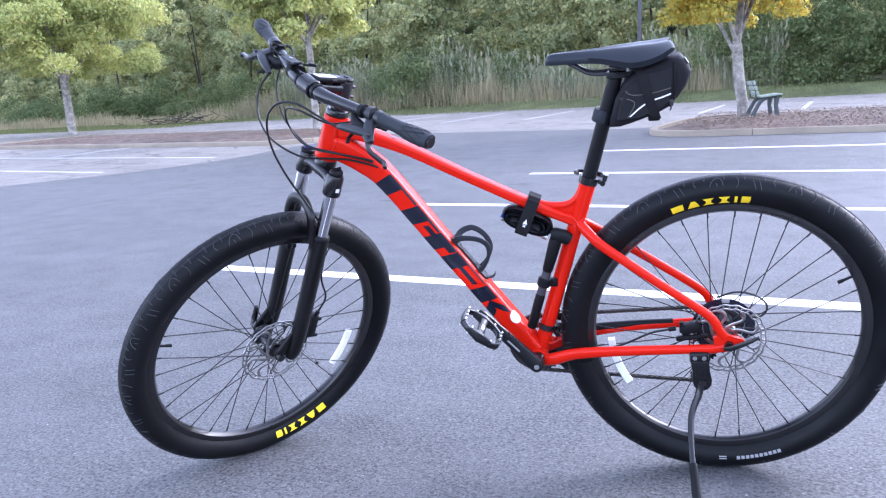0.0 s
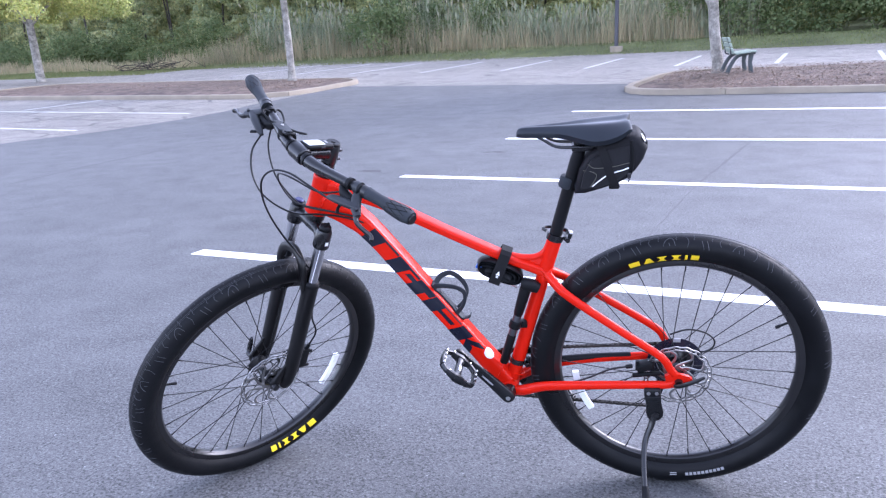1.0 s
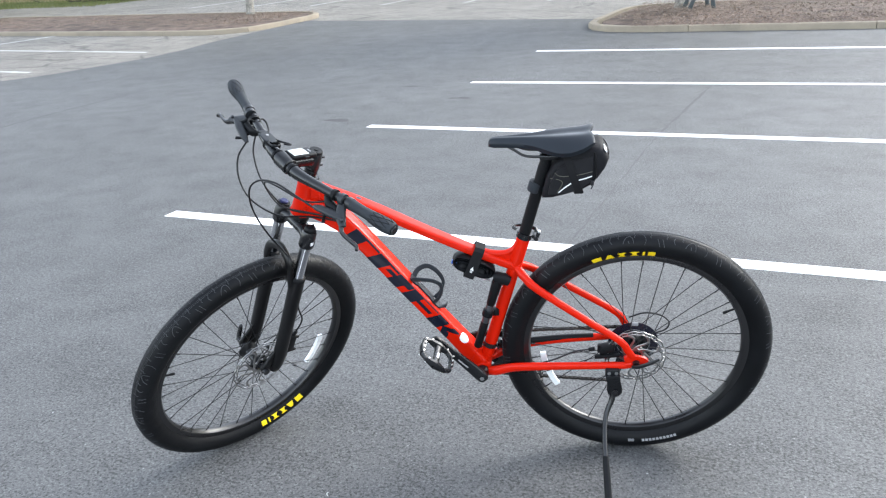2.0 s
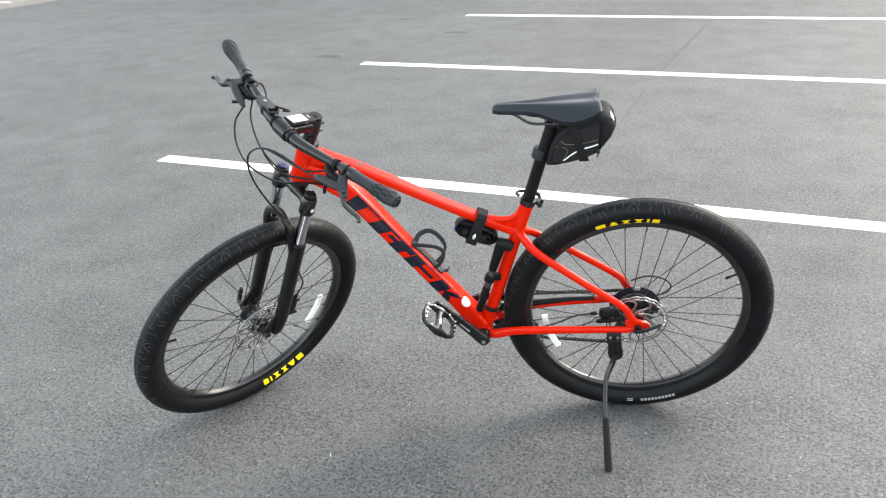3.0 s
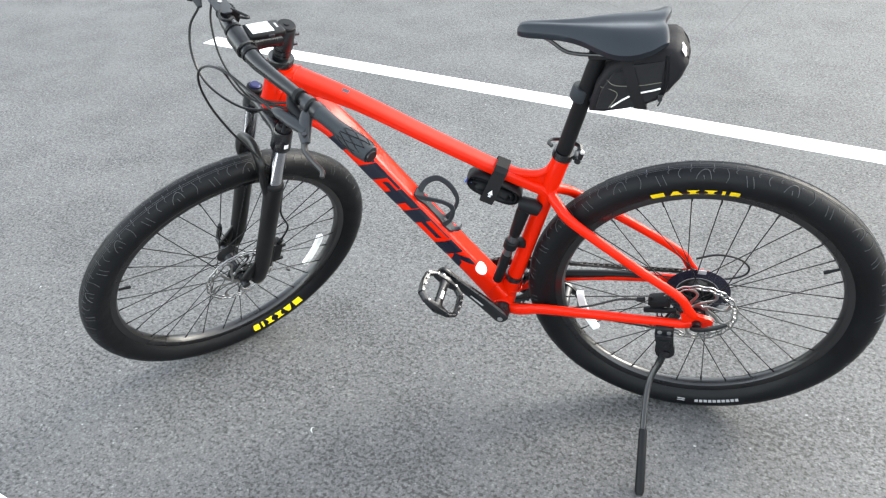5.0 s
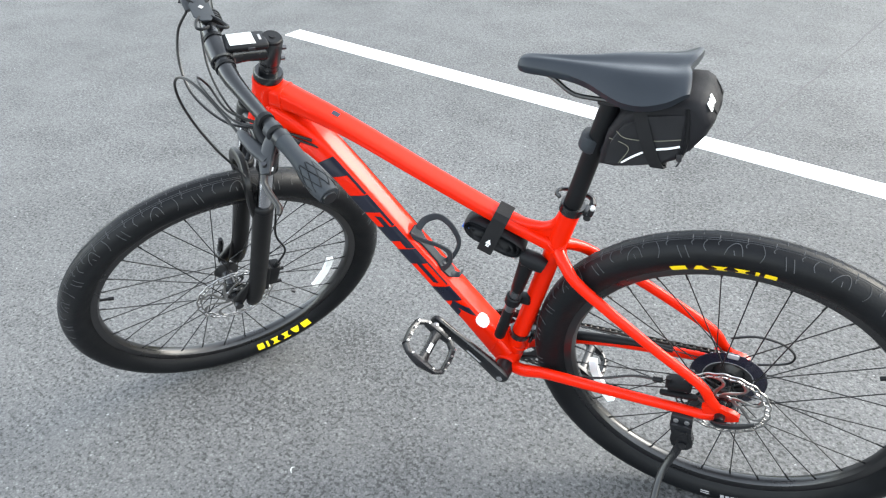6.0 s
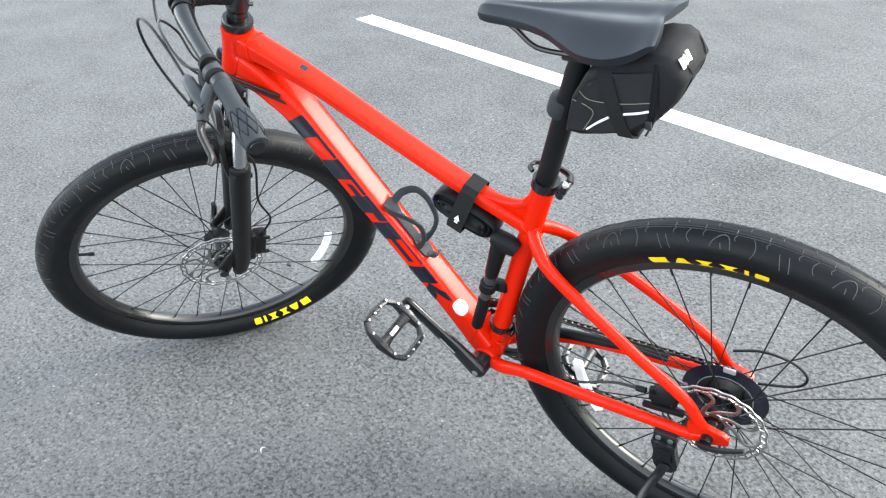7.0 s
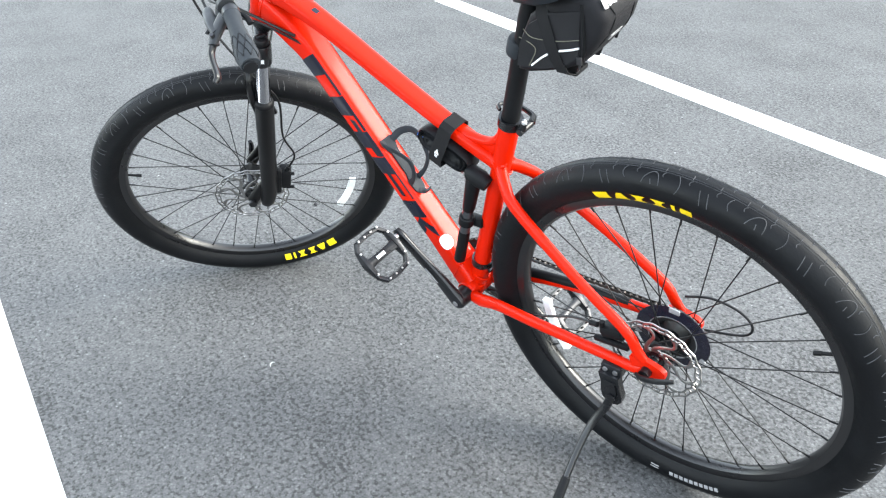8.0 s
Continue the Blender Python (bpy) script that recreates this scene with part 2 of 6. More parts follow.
M_ROTOR = pbr("rotor_steel", (0.37, 0.365, 0.36), 0.37, metal=1.0, var=0.15, fine=300, bump=0.1)
M_SLEEVE = pbr("pump_sleeve", (0.12, 0.125, 0.135), 0.35, metal=0.8, var=0.12, bump=0.05)
M_STITCH = pbr("dull_stitching", (0.13, 0.125, 0.095), 0.8, var=0.2, bump=0.1)

# ---- ground and parking lot ----
def ground_z(x, y):
    """The lot is level round the bicycle and climbs two in a hundred towards the trees, with a low bank behind it."""
    bank = 0.30 * max(0.0, min(1.0, (y - 31.6 + 0.10 * max(-32.0, x)) / 2.4))
    return 0.02 * max(0.0, min(y, 60.0) - 11.0) + 0.008 * max(0.0, min(-x, 60.0) - 7.0) + bank


def sheet(name, xs, ys, lift, mat, left=None, far=None, label="", category="ground"):
    v, f = [], []
    for j, y in enumerate(ys):
        for i, x in enumerate(xs):
            px = left(y) if left and i == 0 else x
            py = far(px) if far and j == len(ys) - 1 else y
            v.append((px, py, ground_z(px, py) + lift))
    w = len(xs)
    for j in range(len(ys) - 1):
        for i in range(w - 1):
            f.append((j * w + i, j * w + i + 1, (j + 1) * w + i + 1, (j + 1) * w + i))
    return tagged(part(name, (v, f), mat, smooth=0), label, category, kind="structure")


M_GRASS = pbr("mown_grass", (0.125, 0.14, 0.06), 0.95, var=0.4, scale=0.8, fine=26, bump=0.8, dist=0.03, spec=0.2)
sheet("ground", [-900, -200, -100] + list(range(-60, 44, 4)) + [70, 120, 900], [-900, -200, -60, 0, 11, 20, 25] + [26 + 0.5 * i for i in range(24)] + [45, 60, 120, 300, 900], -0.016, M_GRASS, label="rough green grass verge behind the parking lot")
sheet("pavement_old", [-110, -60, -40, -30, -20, -7, 0, 10, 25, 60, 110], [-60, -20, 0, 11, 22, 33.4], -0.004, M_OLD, far=lambda x: 31.6 - 0.10 * x if x > -25 else 27.6, label="pale weathered asphalt with thin cracks", category="pavement")
sheet("pavement_new", [-9, -7, -3, 0, 5, 12, 25, 40], [-40, -12, -4, 0, 4, 8, 9.6, 10.7, 11, 11.5, 12.4, 13.3, 14.4, 15.6, 17.5], 0.0, M_NEW, left=lambda y: float(np.interp(y, [-40, 9.6, 10.7, 11.5, 13.3, 14.4, 15.6, 17.5], [-9.4, -8.4, -8.15, -7.8, -7.45, -7.5, -7.75, -8.1])), far=lambda x: 18.45 - 0.18 * min(x, 6.0), label="fresh dark grey asphalt with fine stones", category="pavement")


def stripe(x0, y0, x1, y1, wide, lift, mat, label):
    a, b = V3((x0, y0, 0)), V3((x1, y1, 0))
    d = (b - a).normalized()
    s = V3((-d.y, d.x, 0)) * wide / 2
    n = 12
    v, f = [], []
    for i in range(n + 1):
        c = a.lerp(b, i / n)
        for q in (c + s, c - s):
            for h in (lift + 0.0025, lift - 0.002):
                v.append((q.x, q.y, ground_z(q.x, q.y) + h))
    for i in range(n):
        k = i * 4
        f += [(k, k + 2, k + 6, k + 4), (k, k + 4, k + 5, k + 1), (k + 2, k + 3, k + 7, k + 6)]
    f += [(0, 1, 3, 2), (n * 4, n * 4 + 2, n * 4 + 3, n * 4 + 1)]
    return tagged(part("parking_line", (v, f), mat, smooth=0), label, "road marking", "painted parking lines", "structure")


for i in range(5):
    stripe((0.0, 0.045, 0.0, 0.0, 0.0)[i], (2.70, 5.435, 8.235, 10.95, 13.73)[i], 15.0, (2.70, 5.43, 8.235, 10.95, 13.73)[i], 0.113, 0.0, M_LINE, "fresh white painted parking line on dark asphalt")
for x in (-16.6, -13.8, -11.1, -8.25, -5.38, -2.73, -0.2, 2.28, 4.65, 7.1):
    stripe(x, 23.6 - 0.11 * x, x, 28.0 - 0.2 * x, 0.11, -0.004, M_OLDLINE, "worn white painted parking line on weathered asphalt")


# paving joints of the fresh asphalt: hair-thin, slightly wandering furrows filled with bitumen
M_JOINT = pbr("bitumen_joint", (0.074, 0.074, 0.076), 0.8, var=0.35, scale=3.0, fine=40, bump=0.4, dist=0.002)
rr = random.Random(5)
for x0, y0, x1, y1, wide in ((2.66, 5.52, 2.69, 8.17, 0.012), (2.70, 8.30, 2.86, 10.88, 0.04), (-4.15, 7.1, -4.36, 8.5, 0.06), (-4.36, 8.5, -4.50, 10.2, 0.06), (-11.39, 12.61, -10.72, 13.82, 0.08), (-10.72, 13.82, -10.06, 14.86, 0.08), (-10.06, 14.86, -9.65, 16.55, 0.09)):
    v, f, n = [], [], 24
    a, b = V3((x0, y0, 0)), V3((x1, y1, 0))
    side = V3((-(b - a).y, (b - a).x, 0)).normalized()
    for i in range(n + 1):
        c = a.lerp(b, i / n) + side * rr.uniform(-0.005, 0.005)
        w = wide * rr.uniform(0.18, 0.45) * (0.2 if i in (0, n) else 1.0)
        v += [(*(c + side * w).xy, ground_z(c.x, c.y) + 0.0005), (*c.xy, ground_z(c.x, c.y) + 0.0022), (*(c - side * w).xy, ground_z(c.x, c.y) + 0.0005)]
    for i in range(n):
        k = i * 3
        f += [(k, k + 1, k + 4, k + 3), (k + 1, k + 2, k + 5, k + 4)]
    tagged(part("paving_joint", (v, f), M_JOINT), "thin dark joint in the fresh asphalt", "road joint", "joints in the asphalt", "structure")


# oil dripped on the bays
M_STAIN = asphalt("oily_asphalt", 0.034, 0.062, (1.0, 1.0, 1.0), 0.1, 190.0, 0.0, 0.3)
for cx_, cy_, ra, rb in ((-0.47, 8.46, 0.20, 0.09), (0.30, 9.82, 0.17, 0.08), (-0.68, 10.6, 0.17, 0.05)):
    v = [(cx_, cy_, 0.0012)]
    for i in range(28):
        a = 2 * math.pi * i / 28
        k = 0.75 + 0.45 * noise.noise(V3((math.cos(a) * 1.3 + cx_, math.sin(a) * 1.3 + cy_, 2.0)))
        v.append((cx_ + ra * k * math.cos(a), cy_ + rb * k * math.sin(a), 0.0008))
    tagged(part("oil_stain", (v, [(0, i + 1, (i + 1) % 28 + 1) for i in range(28)]), M_STAIN), "dark dried oil stain on the asphalt", "stain", "oil stains", "structure")

# ---- bicycle ----
RW, RT = 0.375, 0.0315                    # tyre: outer radius, half its width
BIKE = Matrix.Translation((3.2961, 3.7964, 0.001)) @ Matrix(((-0.9616, 0.2718, 0.0384), (-0.2740, -0.9424, -0.1916), (-0.0159, -0.1948, 0.9807))).to_4x4() @ Matrix.Rotation(radians(0.4), 4, "X") @ Matrix.Rotation(radians(-0.25), 4, "Y")
STEM_AXIS, AHEAD = V3((-0.3874, 0, 0.9219)), V3((0.9219, 0, 0.3874))
AX0 = V3((1.1011, 0, 0.3581))
STEER = Matrix.Translation(AX0) @ Matrix.Rotation(radians(49.5), 4, STEM_AXIS) @ Matrix.Translation(-AX0)
REAR_HUB, FRONT_HUB, BB = V3((0, 0, RW)), V3((1.1415, 0, RW)), V3((0.433, 0, 0.318))


def on_axis(d, y=0.0, ahead=0.0):
    """A point d metres up the steering axis, y to the left of it and some way ahead of it."""
    return AX0 + STEM_AXIS * d + AHEAD * ahead + V3((0, y, 0))


def mirror(p, s):
    return V3((p[0], p[1] * s, p[2]))


def frame_at(a, b, up=(0, 0, 1)):
    """A turn whose x axis runs from a to b, its z axis near up, with its origin at a."""
    x = (V3(b) - V3(a)).normalized()
    y = V3(up).cross(x).normalized()
    z = x.cross(y)
    return Matrix.Translation(V3(a)) @ Matrix((x, y, z)).transposed().to_4x4()


bike = empty("mountain_bike", BIKE, "glossy red hardtail mountain bike leaning on its kickstand", "bicycle")

# frame
DT = glide([(0.888, 0, 0.869), (0.852, 0, 0.856), (0.803, 0, 0.824), (0.752, 0, 0.772), (0.632, 0, 0.601), (0.512, 0, 0.432), (0.442, 0, 0.333)], 8)
DT_RAD, DT_FLAT, DT_POW = [0.026, 0.030, 0.028, 0.0245, 0.0235, 0.0235, 0.025], [0.85, 0.9, 1.0, 1.08, 1.12, 1.15, 1.25], 5.0
down_tube = part("down_tube", tube(DT, DT_RAD, 48, (0, 1, 0), DT_FLAT, power=DT_POW), M_RED, bike)
TT = glide([(0.852, 0, 0.905), (0.801, 0, 0.8895), (0.702, 0, 0.8470), (0.562, 0, 0.7720), (0.435, 0, 0.7065), (0.346, 0, 0.6665), (0.312, 0, 0.653)], 8)
TT_RAD, TT_FLAT = [0.0225, 0.0165, 0.0120, 0.0108, 0.0112, 0.0128, 0.0165], [1.04, 1.38, 1.76, 1.84, 1.65, 1.35, 1.04]
top_tube = part("top_tube", tube(TT, TT_RAD, 40, (0, 1, 0), TT_FLAT, power=3.8), M_RED, bike)
part("seat_tube", tube([(0.296, 0, 0.752), (0.335, 0, 0.628), (0.42, 0, 0.352), BB], [0.0185, 0.0175, 0.018, 0.02], 20), M_RED, bike)
part("head_tube", tube([on_axis(d) for d in (0.521, 0.525, 0.537, 0.572, 0.61, 0.62, 0.626)], [0.0285, 0.030, 0.0275, 0.0262, 0.0270, 0.0285, 0.0270], 28), M_RED, bike)
part("bottom_bracket_shell", tube([BB + V3((0, y, 0)) for y in (-0.037, -0.035, 0.035, 0.037)], [0.0225, 0.0240, 0.0240, 0.0225], 28, (0, 0, 1)), M_RED, bike)
part("gusset", joined(
    tube(glide([(0.425, 0, 0.708), (0.385, 0, 0.697), (0.348, 0, 0.697), (0.324, 0, 0.712), (0.309, 0, 0.742)], 6), [0.008, 0.0085, 0.0085, 0.0085, 0.008], 12, (0, 1, 0), [1.5, 1.2, 1.0, 1.0, 1.0]),
    slab([(0.415, 0.700), (0.385, 0.694), (0.349, 0.694), (0.325, 0.709), (0.312, 0.735), (0.322, 0.665), (0.35, 0.662)], (-0.0065, 0.0065))), M_RED, bike)
for s in (1, -1):
    cs = [mirror(p, s) for p in ((0.425, 0.030, 0.312), (0.392, 0.042, 0.322), (0.340, 0.050, 0.340), (0.232, 0.061, 0.353), (0.077, 0.067, 0.361), (0.030, 0.069, 0.363), (0.002, 0.069, 0.370))]
    part("chainstay", tube(glide(cs, 5), [0.014, 0.0155, 0.0138, 0.0122, 0.0110, 0.0108, 0.0105], 16, (0, 1, 0), [0.9, 0.75, 0.7, 0.8, 0.85, 0.8, 0.7]), M_RED, bike)
    ss = [mirror(p, s) for p in ((0.322, 0.008, 0.655), (0.300, 0.030, 0.636), (0.265, 0.047, 0.607), (0.140, 0.063, 0.517), (0.046, 0.068, 0.448), (0.022, 0.069, 0.412), (0.008, 0.069, 0.392))]
    part("seatstay", tube(glide(ss, 5), [0.0120, 0.0118, 0.0112, 0.0102, 0.0102, 0.0102, 0.0102], 16, (0, 1, 0), [1.0, 0.9, 0.85, 0.85, 0.85, 0.8, 0.7]), M_RED, bike)
    part("dropout", slab([(0.030, 0.372), (0.034, 0.392), (0.014, 0.402), (-0.006, 0.396), (-0.024, 0.391), (-0.033, 0.384), (-0.033, 0.373), (-0.02, 0.366), (-0.008, 0.362), (0.010, 0.356)], (0.064 * s, 0.0735 * s)), M_RED, bike)
part("chainstay_guard", tube(glide([(0.345, -0.050, 0.350), (0.290, -0.056, 0.355), (0.200, -0.0635, 0.359), (0.110, -0.0665, 0.362)], 5), [0.0125, 0.0118, 0.0108, 0.0100], 14, (0, 1, 0), [0.78, 0.82, 0.9, 0.95]), M_MATTE, bike, "dark rubber chainstay guard")
# weld beads and boss of the seat cluster
for c, r, f, g in (((0.326, 0, 0.660), 0.017, 1.0, 2.2), ((0.445, 0, 0.338), 0.024, 1.35, -1.4), ((0.412, 0, 0.356), 0.018, 1.0, 0.6)):
    part("weld", tube([V3(c) + V3((r * math.cos(a), 0.019 * math.sin(a) * f, r * 0.5 * math.cos(a) * g)) for a in np.linspace(0, 2 * math.pi, 17)[:-1]], 0.0022, 6, closed=True), M_RED, bike)


def tube_patch(path, rad, flat, power, s0, s1, a0, a1, slant=0.0, off=0.0007, n=8, k=8):
    """A thin skin on a swept tube: between two shares of its length and two angles round it."""
    pts = [V3(p) for p in path]
    q = len(pts)
    rad, flat = spread(rad, q), spread(flat, q)
    v, f = [], []
    for i in range(n + 1):
        for j in range(k + 1):
            ang = radians(a0 + (a1 - a0) * j / k)
            x = (s0 + (s1 - s0) * i / n + slant * (j / k - 0.5)) * (q - 1)
            lo = max(0, min(q - 2, int(x)))
            t = x - lo
            p, d = pts[lo].lerp(pts[lo + 1], t), (pts[lo + 1] - pts[lo]).normalized()
            r, fl = rad[lo] * (1 - t) + rad[lo + 1] * t, flat[lo] * (1 - t) + flat[lo + 1] * t
            side = V3((0, 1, 0))
            other = d.cross(side)
            c, s = math.cos(ang), math.sin(ang)
            m = (abs(c) ** power + abs(s) ** power) ** (-1 / power)
            v.append(p + side * (c * m * (r * fl + off)) + other * (s * m * (r + off)))
    for i in range(n):
        for j in range(k):
            a = i * (k + 1) + j
            f.append((a, a + 1, a + k + 2, a + k + 1))
    return v, f


def round_patch(s, ds, a, da, n=24):
    """A disc-shaped skin on the down tube."""
    v, f = [], []
    for r in (0.02, 0.35, 0.7, 1.0):
        for i in range(n):
            w = 2 * math.pi * i / n
            p, _ = tube_patch(DT, DT_RAD, DT_FLAT, DT_POW, s + ds * r * math.cos(w), s + ds * r * math.cos(w) + 1e-4, a + da * r * math.sin(w), a + da * r * math.sin(w) + 0.1, 0.0, 0.0012, 1, 1)
            v.append(p[0])
    for k in range(3):
        for i in range(n):
            f.append((k * n + i, k * n + (i + 1) % n, (k + 1) * n + (i + 1) % n, (k + 1) * n + i))
    f.append(tuple(range(n)))
    return v, f


# plain dark shapes where the maker's name stands: shares of the printed length, angles round the tube (-44 is its upper edge), slant
def down_share(f):
    """Share of the down tube's points for a share of the printed length."""
    d = 0.435 * f
    return (22.8 + d / 0.0083 if d < 0.01 else 24 + (d - 0.01) / 0.0261) / 48


for f0, f1, a0, a1, sl in ((0.0, 0.095, -44, 44, -0.012), (0.08, 0.225, -44, -34, 0.0), (0.215, 0.31, -44, 44, -0.012), (0.305, 0.40, -44, -33, 0.0), (0.335, 0.40, -22, 5, -0.006), (0.39, 0.475, -44, 44, -0.012),
                           (0.475, 0.53, -44, -8, -0.006), (0.525, 0.615, -44, 44, -0.012), (0.61, 0.765, -44, -38, 0.0), (0.61, 0.735, -14, 10, -0.004), (0.76, 0.855, -44, 44, -0.012), (0.885, 0.955, -44, 2, -0.034), (0.872, 0.945, 2, 44, 0.010)):
    for side in (1, -1):
        b0, b1 = (a0, a1) if side == 1 else (180 - a0, 180 - a1)
        part("decal", tube_patch(DT, DT_RAD, DT_FLAT, DT_POW, down_share(f0), down_share(f1), b0, b1, sl), M_NAVY, down_tube, "dark navy printed shape")
part("sticker", round_patch(0.860, 0.019, -50, 28), M_WHITE, down_tube, "round white sticker")
part("decal", tube_patch(TT, TT_RAD, TT_FLAT, 3.8, 0.272, 0.292, -104, -76, 0.0), M_NAVY, top_tube, "small dark badge")


def weld_ring(path, rad, flat, power, share, tilt=0.0, bead=0.0021):
    """A bead of weld round a tube, in small overlapping drops; tilt: how far its upper side runs ahead of its lower one."""
    ring, _ = tube_patch(path, rad, flat, power, share - 0.001, share, 0, 360, 0.0, 0.0002, 1, 56)
    d = (V3(path[min(len(path) - 1, int(share * (len(path) - 1)) + 1)]) - V3(path[int(share * (len(path) - 1))])).normalized()
    other = d.cross(V3((0, 1, 0)))
    c = sum(ring[:56], V3((0, 0, 0))) / 56
    pts = [p + d * (-tilt * (p - c).dot(other)) for p in ring[:56]]
    return tube(pts, [bead * (0.72, 1.12)[i % 2] for i in range(56)], 6, closed=True)


for path, rad, flat, power, share, tilt in ((DT, DT_RAD, DT_FLAT, DT_POW, 0.085, 0.3), (DT, DT_RAD, DT_FLAT, DT_POW, 0.955, -0.5), (TT, TT_RAD, TT_FLAT, 3.8, 0.085, -0.2), (TT, TT_RAD, TT_FLAT, 3.8, 0.945, 0.6)):
    part("weld", weld_ring(path, rad, flat, power, share, tilt), M_RED, bike)

# headset, stem, handlebar
for d0, d1, r in ((0.503, 0.522, 0.0265), (0.626, 0.642, 0.0265)):
    part("headset_cup", tube([on_axis(d0), on_axis(d0 + 0.003), on_axis(d1 - 0.003), on_axis(d1)], [r - 0.003, r, r, r - 0.002], 28), M_BLACK, bike)
part("spacer", joined(*[rod(on_axis(0.642 + 0.0105 * i), on_axis(0.6515 + 0.0105 * i), 0.0178, 24) for i in range(2)]), M_BLACK, bike)
BARC = V3((0.916, 0, 1.029))
stem = part("stem", joined(tube([on_axis(d) for d in (0.664, 0.666, 0.708, 0.711)], [0.0185, 0.0195, 0.0195, 0.018], 24),
                           tube([on_axis(0.689), on_axis(0.689).lerp(BARC, 0.5), BARC], [0.0165, 0.0145, 0.017], 18, (0, 1, 0), [1.05, 1.1, 1.35], power=2.6),
                           tube([BARC + V3((0, y, 0)) for y in (-0.024, -0.022, 0.022, 0.024)], [0.0185, 0.021, 0.021, 0.0185], 24, (0, 0, 1))), M_BLACK, bike, m=STEER)
part("top_cap", joined(tube([on_axis(0.711), on_axis(0.716), on_axis(0.718)], [0.0182, 0.0180, 0.016], 24), rod(on_axis(0.716), on_axis(0.7195), 0.0055, 12)), M_MATTE, stem, m=STEER)
for y in (-0.009, 0.009):
    for d in (0.676, 0.699):
        part("bolt", rod(on_axis(d, y, -0.016), on_axis(d, y, -0.0235), 0.0040, 10), M_DARKST, stem, m=STEER)
for y in (-0.035, 0.036):
    part("clamp_ring", joined(tube([BARC + V3((0, y + e, 0)) for e in (-0.0035, 0.0035)], 0.0176, 20, (0, 0, 1)), block((0.012, 0.007, 0.012), BARC + V3((-0.004, y, -0.022)), bevel=0.002)), M_MATTE, bike, "mounting ring of the computer", m=STEER)
BAR = [(0.853, 0.368, 1.034), (0.880, 0.23, 1.037), (0.893, 0.17, 1.035), (0.907, 0.105, 1.032), (0.915, 0.055, 1.029), (0.916, 0, 1.029)]
BAR += [mirror(p, -1) for p in BAR[-2::-1]]
barpath = glide(BAR, 6)
part("handlebar", tube(barpath, [0.0112, 0.0112, 0.0112, 0.0130, 0.0159, 0.0159, 0.0159, 0.0130, 0.0112, 0.0112, 0.0112], 16, (0, 0, 1)), M_BLACK, bike, "satin black riser handlebar turned to its left", m=STEER)
GRIP_RAD, GRIP_FLAT = [0.0148, 0.0136, 0.0134, 0.0138, 0.0146, 0.0154, 0.0158, 0.0142], [1, 1, 1, 1.06, 1.16, 1.24, 1.24, 1.12]
for s in (1, -1):
    gp = [mirror(p, s) for p in glide([(0.8795, 0.236, 1.0372), (0.866, 0.30, 1.0360), (0.8525, 0.363, 1.0344)], 7)]
    grip = part("grip", tube(gp, GRIP_RAD, 20, (1, 0, 0), GRIP_FLAT), M_GRIP, bike, "black moulded rubber grip", m=STEER)
    part("grip_collar", tube([mirror(p, s) for p in ((0.8820, 0.224, 1.0375), (0.8795, 0.236, 1.0372))], 0.0152, 20, (0, 0, 1)), M_BLACK, grip, m=STEER)
    ridges = []
    grad, gflat = spread(GRIP_RAD, len(gp)), spread(GRIP_FLAT, len(gp))
    for turn in (1, -1):
        for j in range(9):
            pts = []
            for k in range(len(gp) // 2, len(gp) - 1):
                a = 2 * math.pi * j / 9 + turn * 0.16 * k
                pts.append(gp[k] + V3((math.cos(a) * grad[k] * gflat[k], 0, math.sin(a) * grad[k])))
            ridges.append(tube(pts, 0.0009, 5))
    ridge = part("grip_ridge", joined(*ridges), M_MATTE, grip, m=STEER)
    tagged(ridge, "fine crossing ridges of the grip", kind="stuff")
    # brake lever
    bl = part("brake_lever", joined(
        tube([mirror(p, s) for p in ((0.889, 0.190, 1.036), (0.886, 0.202, 1.0365))], 0.0152, 18, (0, 0, 1)),
        tube([mirror(p, s) for p in glide([(0.890, 0.199, 1.026), (0.904, 0.209, 1.019), (0.918, 0.227, 1.012), (0.927, 0.246, 1.007)], 4)], [0.011, 0.0120, 0.0120, 0.008], 16, (0, 0, 1), [0.8, 0.6, 0.55, 0.6], power=3.0),
        tube([mirror(p, s) for p in glide([(0.914, 0.228, 1.014), (0.925, 0.196, 1.013), (0.934, 0.161, 1.008), (0.938, 0.141, 1.001)], 4)], [0.0105, 0.0115, 0.0095, 0.005], 16, (0, 0, 1), [0.6, 0.65, 0.7, 0.9], power=3.0)), M_LEVER, bike, "black hydraulic brake lever", m=STEER @ Matrix.Translation((0, 0.015 * s, 0.005)))
    part("lever_blade", tube([mirror(p, s) for p in glide([(0.926, 0.239, 1.006), (0.934, 0.253, 0.999), (0.934, 0.268, 0.994), (0.931, 0.286, 0.990), (0.929, 0.302, 0.987), (0.935, 0.311, 0.985)], 4)], [0.0065, 0.0055, 0.0050, 0.0050, 0.0050, 0.0042], 10, (0, 0, 1), [1.1, 1.3, 1.5, 1.6, 1.6, 1.2]), M_BLACK, bl, "dark polished lever blade", m=STEER @ Matrix.Translation((0, 0.013 * s, 0.004)))
    part("lever_bolt", rod(mirror((0.922, 0.236, 1.021), s), mirror((0.922, 0.236, 0.997), s), 0.004, 10), M_DARKST, bl, m=STEER @ Matrix.Translation((0, 0.015 * s, 0.005)))
